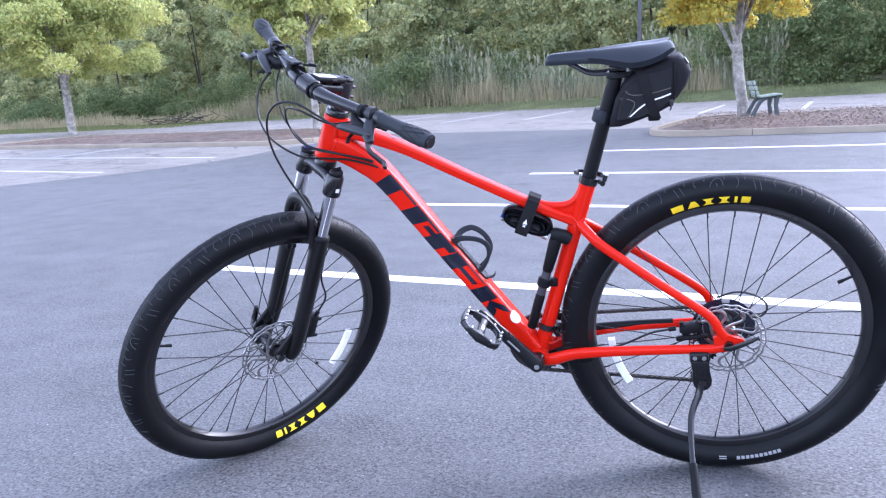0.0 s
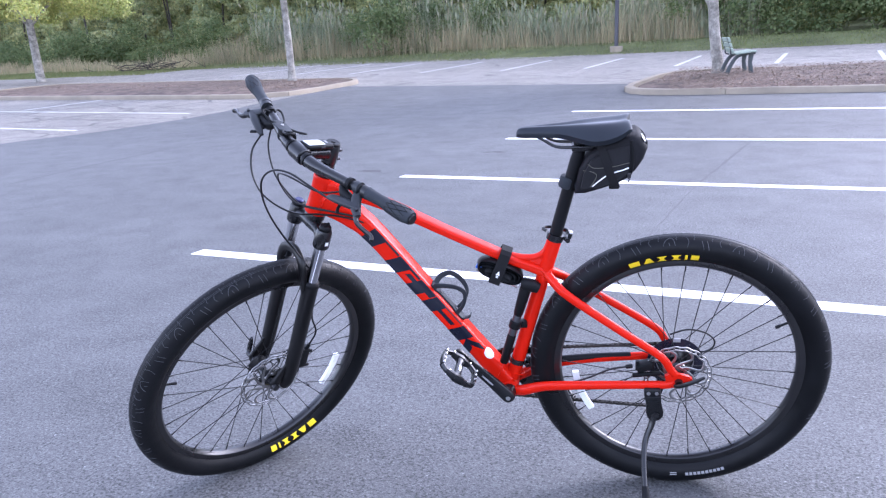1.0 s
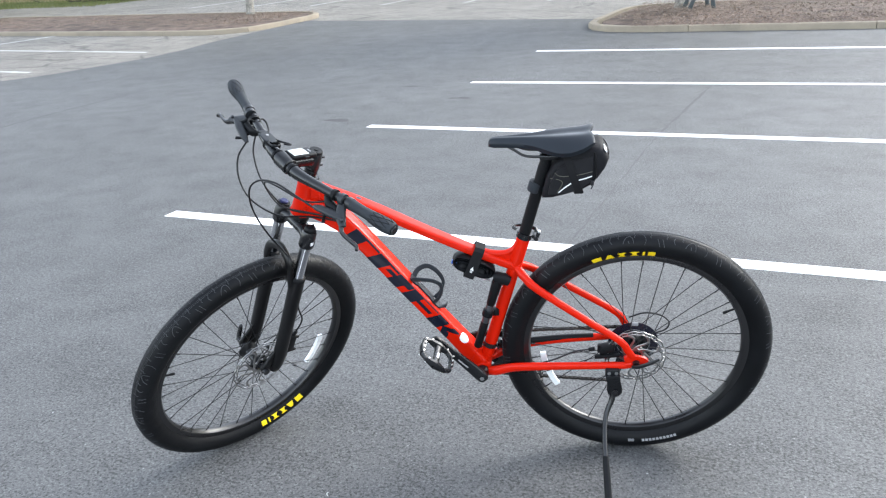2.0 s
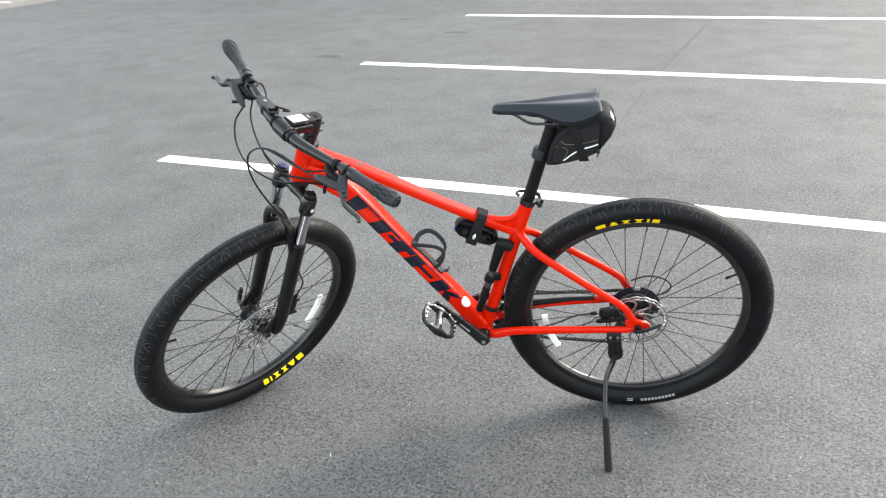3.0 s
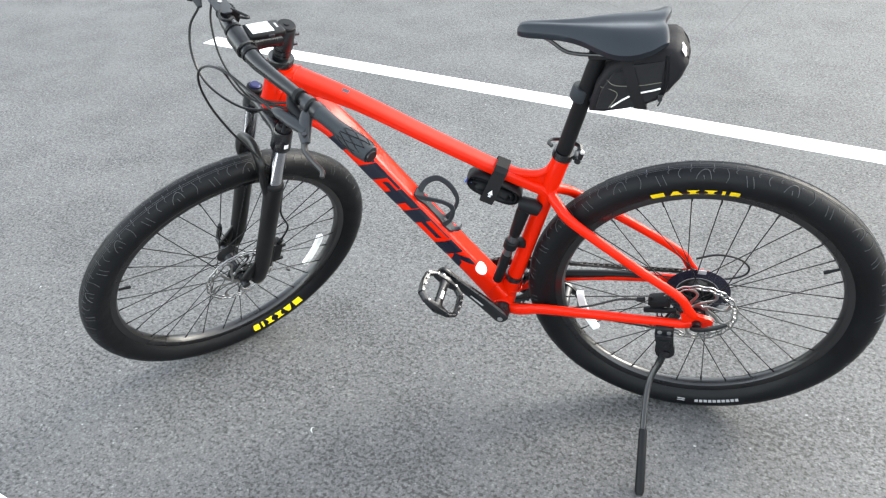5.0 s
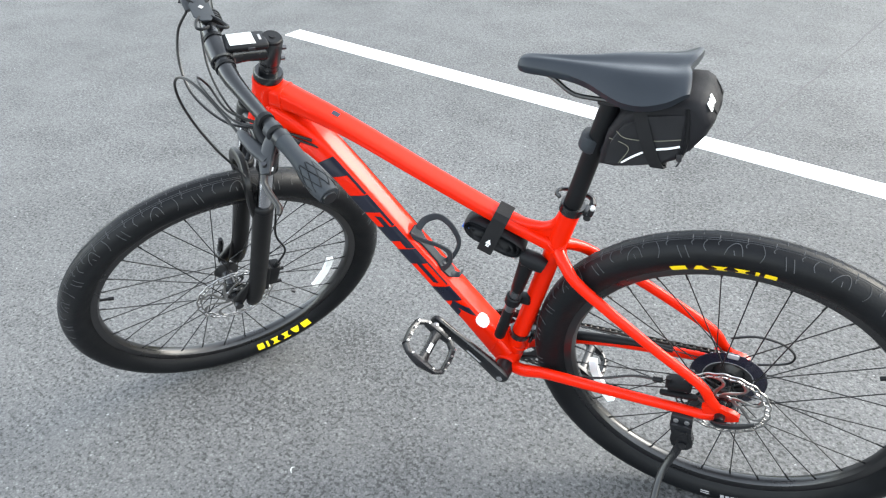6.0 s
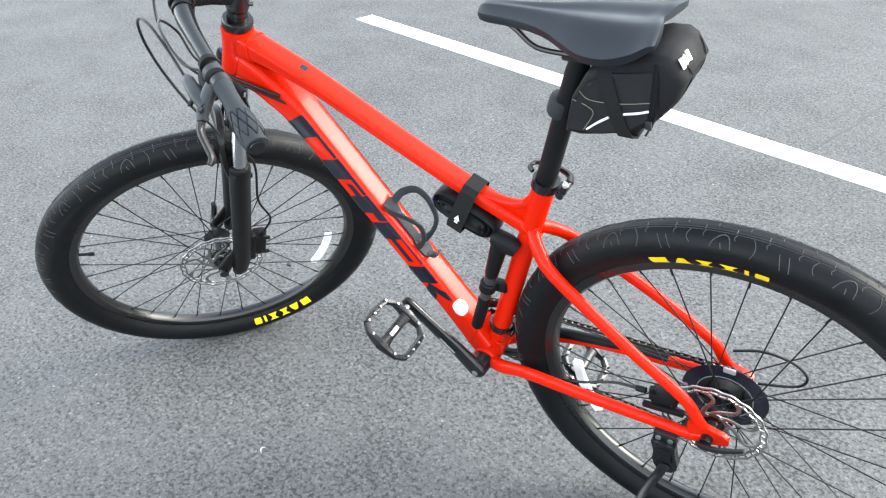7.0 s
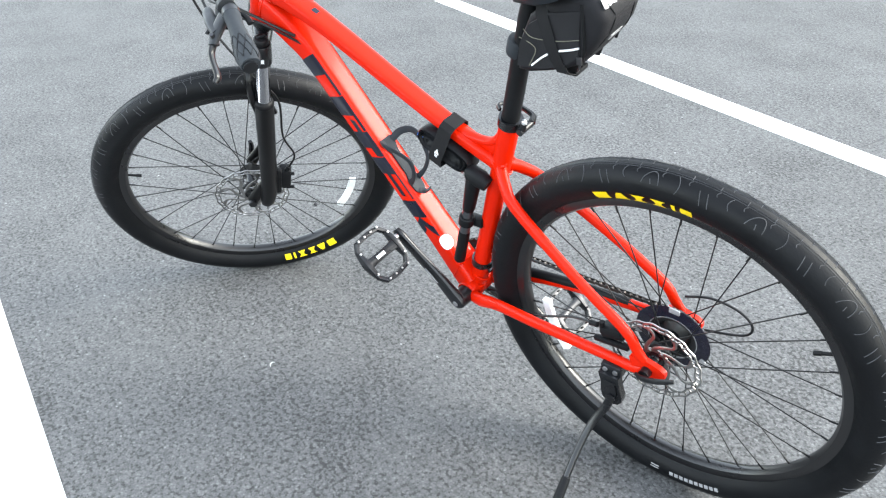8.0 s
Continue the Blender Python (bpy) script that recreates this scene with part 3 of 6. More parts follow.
    # shifter
    sh = part("shifter", joined(tube([mirror(p, s) for p in ((0.893, 0.168, 1.034), (0.891, 0.177, 1.035))], 0.0146, 18, (0, 0, 1)),
                                tube([mirror(p, s) for p in glide([(0.898, 0.145, 1.016), (0.906, 0.165, 1.008), (0.906, 0.195, 1.006), (0.900, 0.212, 1.008)], 4)], [0.008, 0.0125, 0.0125, 0.006], 14, (0, 0, 1), 1.2)), M_MATTE, bike, "black trigger shifter pod", m=STEER @ Matrix.Translation((0, 0.012 * s, 0.004)))
    part("shift_trigger", joined(tube([mirror(p, s) for p in glide([(0.890, 0.175, 1.004), (0.872, 0.188, 0.998), (0.862, 0.210, 0.996)], 4)], [0.004, 0.0045, 0.006], 8, (0, 0, 1), [1, 0.8, 0.5]),
                                 tube([mirror(p, s) for p in glide([(0.915, 0.175, 0.998), (0.935, 0.180, 0.992), (0.946, 0.192, 0.990)], 4)], [0.0035, 0.004, 0.005], 8, (0, 0, 1), [1, 0.8, 0.5])), M_MATTE, sh, m=STEER @ Matrix.Translation((0, 0.012 * s, 0.004)))

# suspension fork
def on_leg(d, y=0.0, ahead=0.0):
    """A place on the fork: its crown stands a little ahead of the steering axis."""
    return on_axis(d - 0.007 * min(1.0, max(0.0, (d - 0.36) / 0.08)), y, ahead + 0.010 * min(1.0, max(0.0, d / 0.4)))


crown = part("fork_crown", joined(
    tube(glide([on_leg(0.489, -0.062, 0.0), on_leg(0.496, -0.040, -0.004), on_leg(0.499, 0, -0.006), on_leg(0.496, 0.040, -0.004), on_leg(0.489, 0.062, 0.0)], 5), [0.018, 0.017, 0.0215, 0.017, 0.018], 14, STEM_AXIS, [0.9, 0.8, 0.75, 0.8, 0.9], power=2.6),
    *[tube([on_leg(d, 0.065 * s) for d in (0.462, 0.466, 0.508, 0.513)], [0.0195, 0.0215, 0.0205, 0.018], 20) for s in (1, -1)]), M_BLACK, bike, "black fork crown", m=STEER)
part("lockout_knob", joined(tube([on_leg(d, 0.065) for d in (0.513, 0.517, 0.524, 0.526)], [0.015, 0.0165, 0.0145, 0.012], 14), block((0.020, 0.006, 0.006), on_leg(0.527, 0.065), bevel=0.002)), M_MATTE, crown, m=STEER)
part("preload_cap", tube([on_leg(d, -0.065) for d in (0.513, 0.516, 0.521, 0.523)], [0.0165, 0.0185, 0.0175, 0.015], 16), M_MATTE, crown, m=STEER)
part("preload_knob", tube([on_leg(d, -0.065) for d in (0.522, 0.526, 0.528)], [0.0125, 0.0120, 0.0095], 16), M_BLUECAP, crown, "dark blue anodised knob", m=STEER)
part("badge", block((0.0085, 0.0016, 0.0095), on_leg(0.482, 0.0862), Matrix.Rotation(radians(-22.8), 4, "Y"), 0.0), M_WHITE, crown, "small white square badge", m=STEER)
for s in (1, -1):
    part("stanchion", rod(on_leg(0.30, 0.065 * s), on_leg(0.47, 0.065 * s), 0.0152, 20), M_CHROME, bike, "polished steel fork stanchion", m=STEER)
lowers = joined(*[tube(glide([on_leg(0.338, 0.065 * s), on_leg(0.325, 0.065 * s), on_leg(0.20, 0.066 * s), on_leg(0.06, 0.066 * s, 0.001), on_leg(0.008, 0.065 * s, 0.006), on_leg(-0.012, 0.064 * s, 0.010)], 5), [0.0192, 0.0215, 0.0205, 0.0198, 0.0185, 0.0135], 18, (0, 1, 0), [1, 1, 1, 1, 0.95, 0.85]) for s in (1, -1)],
                *[tube(glide([on_leg(0.075, 0.063 * s, 0.010), on_leg(0.036, 0.062 * s, 0.026), on_leg(0.006, 0.062 * s, 0.040), on_leg(-0.012, 0.062 * s, 0.040)], 4), [0.006, 0.012, 0.015, 0.010], 14, (0, 1, 0), 0.55, power=2.6) for s in (1, -1)],
                tube(glide([on_leg(0.300, 0.062, 0.012), on_leg(0.350, 0.060, 0.024), on_leg(0.397, 0.042, 0.028), on_leg(0.414, 0, 0.026), on_leg(0.397, -0.042, 0.028), on_leg(0.350, -0.060, 0.024), on_leg(0.300, -0.062, 0.012)], 5), [0.008, 0.010, 0.0125, 0.0135, 0.0125, 0.010, 0.008], 12, AHEAD, [0.9, 0.8, 0.7, 0.7, 0.7, 0.8, 0.9], power=2.6))
low = part("lower_casting", lowers, M_FORK, bike, "satin black fork lowers with their arch", m=STEER)
for s in (1, -1):
    part("dust_seal", tube([on_leg(d, 0.065 * s) for d in (0.334, 0.338, 0.346, 0.349)], [0.021, 0.0222, 0.0205, 0.017], 20), M_MATTE, low, m=STEER)
part("fork_reflector_tab", block((0.024, 0.020, 0.018), on_leg(0.262, -0.042, 0.008), bevel=0.003), M_MATTE, low, m=STEER)
part("cable_clip", block((0.010, 0.012, 0.020), on_leg(0.305, 0.052, -0.020), bevel=0.003), M_MATTE, low, m=STEER)
part("quick_release", joined(rod(FRONT_HUB + V3((0, -0.062, 0)), FRONT_HUB + V3((0, -0.084, 0)), 0.009, 14), tube(glide([FRONT_HUB + V3(p) for p in ((0, -0.084, 0), (-0.008, -0.090, 0.012), (-0.016, -0.090, 0.030), (-0.020, -0.088, 0.046))], 4), [0.007, 0.0075, 0.007, 0.005], 8, (1, 0, 0))), M_BLACK, low, m=STEER)
part("axle_nut", rod(FRONT_HUB + V3((0, 0.062, 0)), FRONT_HUB + V3((0, 0.078, 0)), 0.010, 14), M_BLACK, low, m=STEER)


# wheels
def wall_y(r):
    """Half the tyre's width at a distance from the hub."""
    x = max(-1.0, min(1.0, (r - (RW - RT)) / RT))
    if x > 0:
        return RT * math.sqrt(1 - x * x)
    c = x / 1.12
    return RT * math.sqrt(1 - c * c) * (1 - 0.10 * c * c)


def wheel_print(c0, c1, r0, r1, side, slant=0.0, n=5, share=(1, 1, 1, 1)):
    """A flat shape printed on the tyre's side wall, between two angles and two heights, as wide as given in shares from the rim outwards."""
    v, f = [], []
    for i in range(n + 1):
        for j in range(4):
            r = r0 + (r1 - r0) * j / 3
            a = radians((c0 + c1) / 2 + (c1 - c0) * (i / n - 0.5) * share[j] + slant * (j / 3 - 0.5))
            v.append(V3((r * math.cos(a), side * (wall_y(r) + 0.0009), r * math.sin(a))))
    for i in range(n):
        for j in range(3):
            k = i * 4 + j
            f.append((k, k + 1, k + 5, k + 4))
    return v, f


def tyre_geo():
    prof = []
    for a in np.linspace(-143, 143, 33):
        t = radians(a)
        c, s = math.cos(t), math.sin(t)
        prof.append((RW - RT + RT * c * (1.0 if c > 0 else 1.12), RT * s * (1.0 if c > 0 else 1.0 - 0.10 * c * c)))
    prof += [(0.3115, 0.0135), (0.3115, -0.0135)]
    return lathe(prof, 128, closed=True)


def tread_geo():
    """Hairline ridges of a nearly slick street tread: two rings, short cross lines and arches that open to the rim."""
    rho = RT + 0.0002

    def at(u, c):
        r = RW - RT + rho * math.cos(radians(u))
        return (r * math.cos(c), rho * math.sin(radians(u)), r * math.sin(c))
    geos = []
    for s in (1, -1):
        geos.append(tube([at(17 * s, 2 * math.pi * i / 120) for i in range(120)], 0.0005, 4, (0, 1, 0), closed=True))
        geos.append(tube([at(10.5 * s, 2 * math.pi * i / 120) for i in range(120)], 0.0005, 4, (0, 1, 0), closed=True))
        for i in range(56):
            c = 2 * math.pi * i / 56 + 0.035 * s
            kind = i % 4
            if kind in (0, 2):
                geos.append(tube([at(s * (19 + (50 if kind else 34) * t), c + 0.014 * math.sin(t * 3.0) * (1 if kind else -1)) for t in np.linspace(0, 1, 8)], 0.0007, 4, (0, 1, 0)))
            elif kind == 1:
                geos.append(tube([at(s * (76 - 52 * math.sin(math.pi * t) ** 0.42), c + 0.080 * (t - 0.5) + 0.012 * math.sin(math.pi * t)) for t in np.linspace(0.02, 0.98, 18)], 0.0007, 4, (0, 1, 0)))
                geos.append(tube([at(s * (46 + 14 * t), c + 0.006 * t) for t in np.linspace(0, 1, 4)], 0.0007, 4, (0, 1, 0)))
            else:
                for k in range(2):
                    geos.append(tube([at(s * (36 + 38 * t), c + 0.034 * (k - 0.5) + 0.018 * t) for t in np.linspace(0, 1, 5)], 0.0007, 4, (0, 1, 0)))
            geos.append(tube([at(s * u, c + 0.05) for u in (1, 8, 15)], 0.0006, 4, (0, 1, 0)))
            geos.append(tube([at(s * (19 + 15 * t), c + 0.056 - 0.010 * math.sin(t * 2.6)) for t in np.linspace(0, 1, 5)], 0.0007, 4, (0, 1, 0)))
    return joined(*geos)


def rotor_geo(ro, y):
    """A brake disc: a wavy rim of two edges with slanting bridges between them, curved arms and a bolted carrier."""
    geos, n, th = [], 144, 0.0012
    wide = 0.0125

    def at(r, a):
        return (r * math.cos(a), r * math.sin(a))

    def wave(a):
        return 0.0013 * math.sin(18 * a)
    for r0, r1 in ((ro - 0.0032, ro), (ro - wide, ro - wide + 0.0030)):
        for i in range(n):
            a, b = 2 * math.pi * i / n, 2 * math.pi * (i + 1) / n
            geos.append(slab([at(r0 + wave(a), a), at(r1 + wave(a), a), at(r1 + wave(b), b), at(r0 + wave(b), b)], (y - th, y + th)))
    for i in range(36):
        a = 2 * math.pi * i / 36
        w = 0.045 if i % 2 else 0.030
        geos.append(slab([at(ro - wide + 0.002 + wave(a), a), at(ro - 0.0025 + wave(a), a + 0.05), at(ro - 0.0025 + wave(a), a + 0.05 + w), at(ro - wide + 0.002 + wave(a), a + w)], (y - th * 0.9, y + th * 0.9)))
    ri = ro - wide + 0.001
    for i in range(9):
        a = 2 * math.pi * i / 9
        pts = [((0.023 + (ri - 0.023) * t) * math.cos(a + 0.80 * math.sin(t * 2.3)), y, (0.023 + (ri - 0.023) * t) * math.sin(a + 0.80 * math.sin(t * 2.3))) for t in np.linspace(0, 1, 9)]
        geos.append(tube(pts, [0.0048, 0.0036, 0.0032, 0.0044], 8, (0, 1, 0), 0.32))
    geos.append(lathe([(0.0185, y - 0.001), (0.026, y - 0.001), (0.026, y + 0.001), (0.0185, y + 0.001)], 32, closed=True))
    for i in range(6):
        a = 2 * math.pi * i / 6
        geos.append(rod((0.022 * math.cos(a), y, 0.022 * math.sin(a)), (0.022 * math.cos(a), y + 0.0035, 0.022 * math.sin(a)), 0.0035, 8))
    return joined(*geos)


TYRE_ME = mesh_of("tyre", tyre_geo(), M_TYRE)
TREAD_ME = mesh_of("tread", tread_geo(), M_RIDGE)
RIM_GEO = lathe([(0.3125, 0.0145), (0.3150, 0.0135), (0.3150, 0.0125), (0.3060, 0.0110), (0.3040, 0.0), (0.3060, -0.0110), (0.3150, -0.0125), (0.3150, -0.0135), (0.3125, -0.0145), (0.2980, -0.0125), (0.2930, -0.0060), (0.2925, 0.0), (0.2930, 0.0060), (0.2980, 0.0125)], 96, closed=True)
SPOKES = {}
for s in (1, -1):
    for lead in (1, -1):
        a = radians(62 * lead)
        SPOKES[s, lead] = mesh_of("spoke", joined(rod((0.026 * math.cos(a), 0.030 * s, 0.026 * math.sin(a)), (0.293, 0.003 * s, 0), 0.0012, 6), rod((0.279, 0.0044 * s, 0), (0.2935, 0.003 * s, 0), 0.0019, 6)), M_SPOKE)


def wheel(name, place, rotor_r, prints, small, refl, valve, spin, label):
    w = part(name, RIM_GEO, M_RIM, bike, label, place=place)
    for nm, me in (("tyre", TYRE_ME), ("tread", TREAD_ME)):
        ob = new(nm, me)
        ob.parent = w
        if nm == "tread":
            tagged(ob, "hairline ridges of the tread", kind="stuff")
    part("hub", lathe([(0.004, -0.058), (0.009, -0.058), (0.010, -0.040), (0.028, -0.034), (0.029, -0.030), (0.024, -0.026), (0.0145, -0.020), (0.0135, 0.0), (0.0145, 0.020), (0.024, 0.026), (0.029, 0.030), (0.028, 0.034), (0.020, 0.040), (0.010, 0.044), (0.009, 0.058), (0.004, 0.058)], 32), M_BLACK, w)
    for i in range(32):
        s, lead = (1, -1)[i % 2], (1, -1)[(i // 2 + i % 2) % 2]
        ob = new("spoke", SPOKES[s, lead])
        ob.parent = w
        ob.matrix_local = Matrix.Rotation(-2 * math.pi * i / 32 - radians(spin), 4, "Y")
    part("brake_rotor", rotor_geo(rotor_r, 0.0430), M_ROTOR, w, "drilled steel disc brake rotor")
    a = radians(valve)
    d = V3((math.cos(a), 0, math.sin(a)))
    part("valve", joined(rod(d * 0.296, d * 0.268, 0.0032, 10), rod(d * 0.274, d * 0.262, 0.0042, 10)), M_MATTE, w)
    c0, c1 = refl
    arc = [[(r * math.cos(radians(x)), y - 0.004, r * math.sin(radians(x))) for r, y in ((0.250, -0.005), (0.266, -0.005), (0.266, 0.005), (0.250, 0.005))] for x in np.linspace(c0, c1, 12)]
    part("wheel_reflector", loft(arc), M_REFL, w, "white plastic wheel reflector")
    for side in (1, -1):
        for x0, x1, share in ((0.02, 0.17, (1, 1, 1, 1)), (0.22, 0.37, (1, 0.8, 0.6, 0.3)), (0.41, 0.55, (1, 0.45, 0.45, 1)), (0.60, 0.74, (1, 0.45, 0.45, 1)), (0.79, 0.825, (1, 1, 1, 1)), (0.87, 0.98, (0.9, 1, 1, 0.9))):
            u0, u1 = (prints[0] + (prints[1] - prints[0]) * (1 - x if side == 1 else x) for x in (x0, x1))
            part("sidewall_print", wheel_print(u0, u1, 0.3188, 0.3355, side, 0.0, 4, share), M_YELLOW, w, "plain yellow printed shape")
        for u0, u1, r0, r1 in small:
            part("sidewall_print", wheel_print(u0, u1, r0, r1, side), M_GREYP, w, "pale grey printed bar")
    return w


rear = wheel("rear_wheel", Matrix.Translation(REAR_HUB), 0.085, (98.0, 68.0), [(247 + 1.8 * i, 248.3 + 1.8 * i, 0.331, 0.339) for i in range(10)] + [(268.5, 271.5, 0.330, 0.3325), (268.5, 271.5, 0.335, 0.3375)], (-5, -33), 154, 25.5, "rear wheel with black rim, spokes and wide street tyre")
front = wheel("front_wheel", STEER @ Matrix.Translation(FRONT_HUB), 0.0905, (279, 250), [], (205, 230), 30, 1, "front wheel turned towards the kickstand side")
part("magnet", tube([V3((-0.112, 0.014, -0.140)), V3((-0.118, 0.017, -0.147))], 0.0050, 10), M_DARKST, front)

# brake calipers
part("front_caliper", joined(block((0.030, 0.030, 0.062), on_axis(0.075, 0.050, -0.036), Matrix.Rotation(radians(-24), 4, "Y"), 0.006), block((0.020, 0.014, 0.085), on_axis(0.07, 0.060, -0.018), Matrix.Rotation(radians(-23), 4, "Y"), 0.004), rod(on_axis(0.105, 0.058, -0.04), on_axis(0.118, 0.058, -0.046), 0.006, 10), *[rod(on_axis(d, 0.060, -0.030), on_axis(d, 0.060, -0.058), 0.0045, 8) for d in (0.045, 0.095)]), M_MATTE, bike, "black disc brake caliper", m=STEER)
part("rear_caliper", joined(block((0.046, 0.028, 0.024), (0.080, 0.043, 0.404), Matrix.Rotation(radians(14), 4, "Y"), 0.006), block((0.070, 0.010, 0.011), (0.078, 0.056, 0.386), Matrix.Rotation(radians(6), 4, "Y"), 0.003), rod((0.112, 0.046, 0.404), (0.128, 0.044, 0.400), 0.0055, 10), *[rod((x, 0.050, 0.396), (x, 0.050, 0.422), 0.005, 8) for x in (0.062, 0.100)]), M_MATTE, bike, "black disc brake caliper")
part("quick_release", joined(rod((0, 0.0735, RW), (0, 0.086, RW), 0.010, 16), tube(glide([(0.012, 0.088, RW - 0.002), (0.0, 0.094, RW + 0.002), (-0.023, 0.098, RW + 0.013), (-0.043, 0.097, RW + 0.022), (-0.059, 0.094, RW + 0.029)], 4), [0.005, 0.0060, 0.0056, 0.0050, 0.0036], 12, (0, 1, 0), 0.6, power=3)), M_BLACK, bike, "black quick-release lever")
part("axle_nut", rod((0, -0.0735, RW), (0, -0.088, RW), 0.009, 14), M_BLACK, bike)


# drivetrain
def cog(r, teeth, y, t=0.0012, hole=0.017):
    o, n = [], teeth * 4
    for i in range(n):
        a = 2 * math.pi * i / n
        rr = r + (0.0026 if i % 4 in (1, 2) else -0.0012)
        o.append((rr, a))
    inner = hole
    v, f = [], []
    for rr, a in o:
        for rad_, yy in ((inner, y - t), (rr, y - t), (rr, y + t), (inner, y + t)):
            v.append((rad_ * math.cos(a), yy, rad_ * math.sin(a)))
    for i in range(n):
        for j in range(4):
            f.append((i * 4 + j, i * 4 + (j + 1) % 4, ((i + 1) % n) * 4 + (j + 1) % 4, ((i + 1) % n) * 4 + j))
    return v, f


cassette = part("cassette", joined(*[cog(r, int(r * 520), -0.0235 - 0.0042 * i, hole=max(0.014, r * 0.55) if i < 3 else 0.014) for i, r in enumerate((0.066, 0.058, 0.050, 0.044, 0.038, 0.033, 0.028, 0.024))]), M_DARKST, bike, "dark steel sprocket stack", m=Matrix.Translation(REAR_HUB))
part("spoke_protector", lathe([(0.047, -0.0195), (0.070, -0.0205), (0.071, -0.0190), (0.047, -0.0175)], 64, closed=True), M_PROTECT, cassette, "smoky plastic spoke guard", m=Matrix.Translation(REAR_HUB))
part("guard_lip", lathe([(0.0455, -0.0185), (0.0472, -0.0180), (0.0472, -0.0165), (0.0455, -0.0170)], 64, closed=True), M_GREYP, cassette, "pale inner edge of the guard", m=Matrix.Translation(REAR_HUB))
for a in (92, -8, 212):
    part("guard_clip", block((0.011, 0.004, 0.020), (0.066 * math.cos(radians(a)), -0.0175, 0.066 * math.sin(radians(a))), Matrix.Rotation(radians(-a), 4, "Y"), 0.0015), M_GREYP, cassette, "clear plastic clip", m=Matrix.Translation(REAR_HUB))
ring = part("chainring", joined(cog(0.0745, 36, -0.0475, 0.0013, 0.058), cog(0.058, 28, -0.0405, 0.0013, 0.046), *[tube([(0.015 * math.cos(a), -0.045, 0.015 * math.sin(a)), (0.066 * math.cos(a), -0.046, 0.066 * math.sin(a))], [0.010, 0.006], 8, (0, 1, 0), 0.35) for a in (0.3, 1.87, 3.44, 5.01)]), M_DARKST, bike, m=Matrix.Translation(BB))


def chain_geo(path):
    pts = [V3(p) for p in path]
    step, out, acc = 0.0127, [pts[0]], 0.0
    for a, b in zip(pts, pts[1:]):
        d = (b - a).length
        pos = step - acc
        while pos <= d:
            out.append(a.lerp(b, pos / d))
            pos += step
        acc = d - (pos - step)
    geos = []
    for i, (a, b) in enumerate(zip(out, out[1:])):
        m = frame_at(a, b, (0, 1, 0))
        w = 0.0030 if i % 2 else 0.0021
        for s in (1, -1):
            o = [(-0.003, -0.002), (-0.0015, -0.0040), (0.004, -0.0033), (0.0087, -0.0033), (0.0142, -0.0040), (0.0157, 0.0), (0.0142, 0.0040), (0.0087, 0.0033), (0.004, 0.0033), (-0.0015, 0.0040), (-0.003, 0.002)]
            v, f = slab(o, (s * w, s * (w + 0.0009)), axis=2)
            geos.append(([m @ p for p in v], f))
        geos.append(moved(rod((0, 0, -w), (0, 0, w), 0.0035, 6), m))
    return joined(*geos)


def arc_pts(c, r, a0, a1, y, n=10):
    return [(c[0] + r * math.cos(radians(a)), y, c[2] + r * math.sin(radians(a))) for a in np.linspace(a0, a1, n)]


chain = chain_geo(arc_pts(REAR_HUB, 0.045, 245, 94, -0.038) + arc_pts(BB, 0.0765, 82, -88, -0.0475, 14) + [(0.075, -0.043, 0.215)] + arc_pts((0.052, 0, 0.232), 0.016, -95, -260, -0.041, 7) + [(0.036, -0.039, 0.295), (0.012, -0.038, 0.315)])
tagged(part("chain", chain, M_CHAIN, bike), "dark oiled roller chain")
mech = part("rear_derailleur", joined(block((0.030, 0.022, 0.050), (0.000, -0.068, 0.335), Matrix.Rotation(radians(25), 4, "Y"), 0.005), block((0.048, 0.026, 0.030), (0.020, -0.072, 0.305), Matrix.Rotation(radians(-30), 4, "Y"), 0.007), rod((0.028, -0.036, 0.292), (0.028, -0.076, 0.292), 0.014, 16)), M_MATTE, bike, "black rear derailleur")
part("derailleur_cage", joined(*[slab([(0.018, 0.303), (0.036, 0.306), (0.066, 0.240), (0.064, 0.222), (0.048, 0.218), (0.040, 0.232)], (y, y + 0.0022)) for y in (-0.0475, -0.0335)]), M_DARKST, mech)
for c in ((0.027, 0, 0.292), (0.053, 0, 0.233)):
    part("jockey_wheel", cog(0.016, 11, -0.0405, 0.0022, 0.005), M_MATTE, mech, m=Matrix.Translation(c))
part("front_derailleur", joined(lathe([(0.0182, -0.007), (0.0215, -0.007), (0.0215, 0.007), (0.0182, 0.007)], 24, "z", closed=True, at=(0, 0, 0)), block((0.022, 0.020, 0.030), (-0.024, -0.016, -0.004), bevel=0.005), block((0.016, 0.012, 0.034), (-0.036, -0.030, -0.012), Matrix.Rotation(radians(20), 4, "X"), 0.004), rod((-0.026, -0.006, -0.006), (-0.026, 0.010, -0.006), 0.004, 8), block((0.058, 0.0016, 0.022), (-0.022, -0.040, 0.012), Matrix.Rotation(radians(-32), 4, "Y"), 0.0005), block((0.058, 0.0016, 0.022), (-0.022, -0.052, 0.012), Matrix.Rotation(radians(-32), 4, "Y"), 0.0005)), M_GREYMETAL, bike, "dark grey steel front derailleur", m=Matrix.Translation((0.409, 0, 0.392)) @ Matrix.Rotation(radians(-17), 4, "Y"))


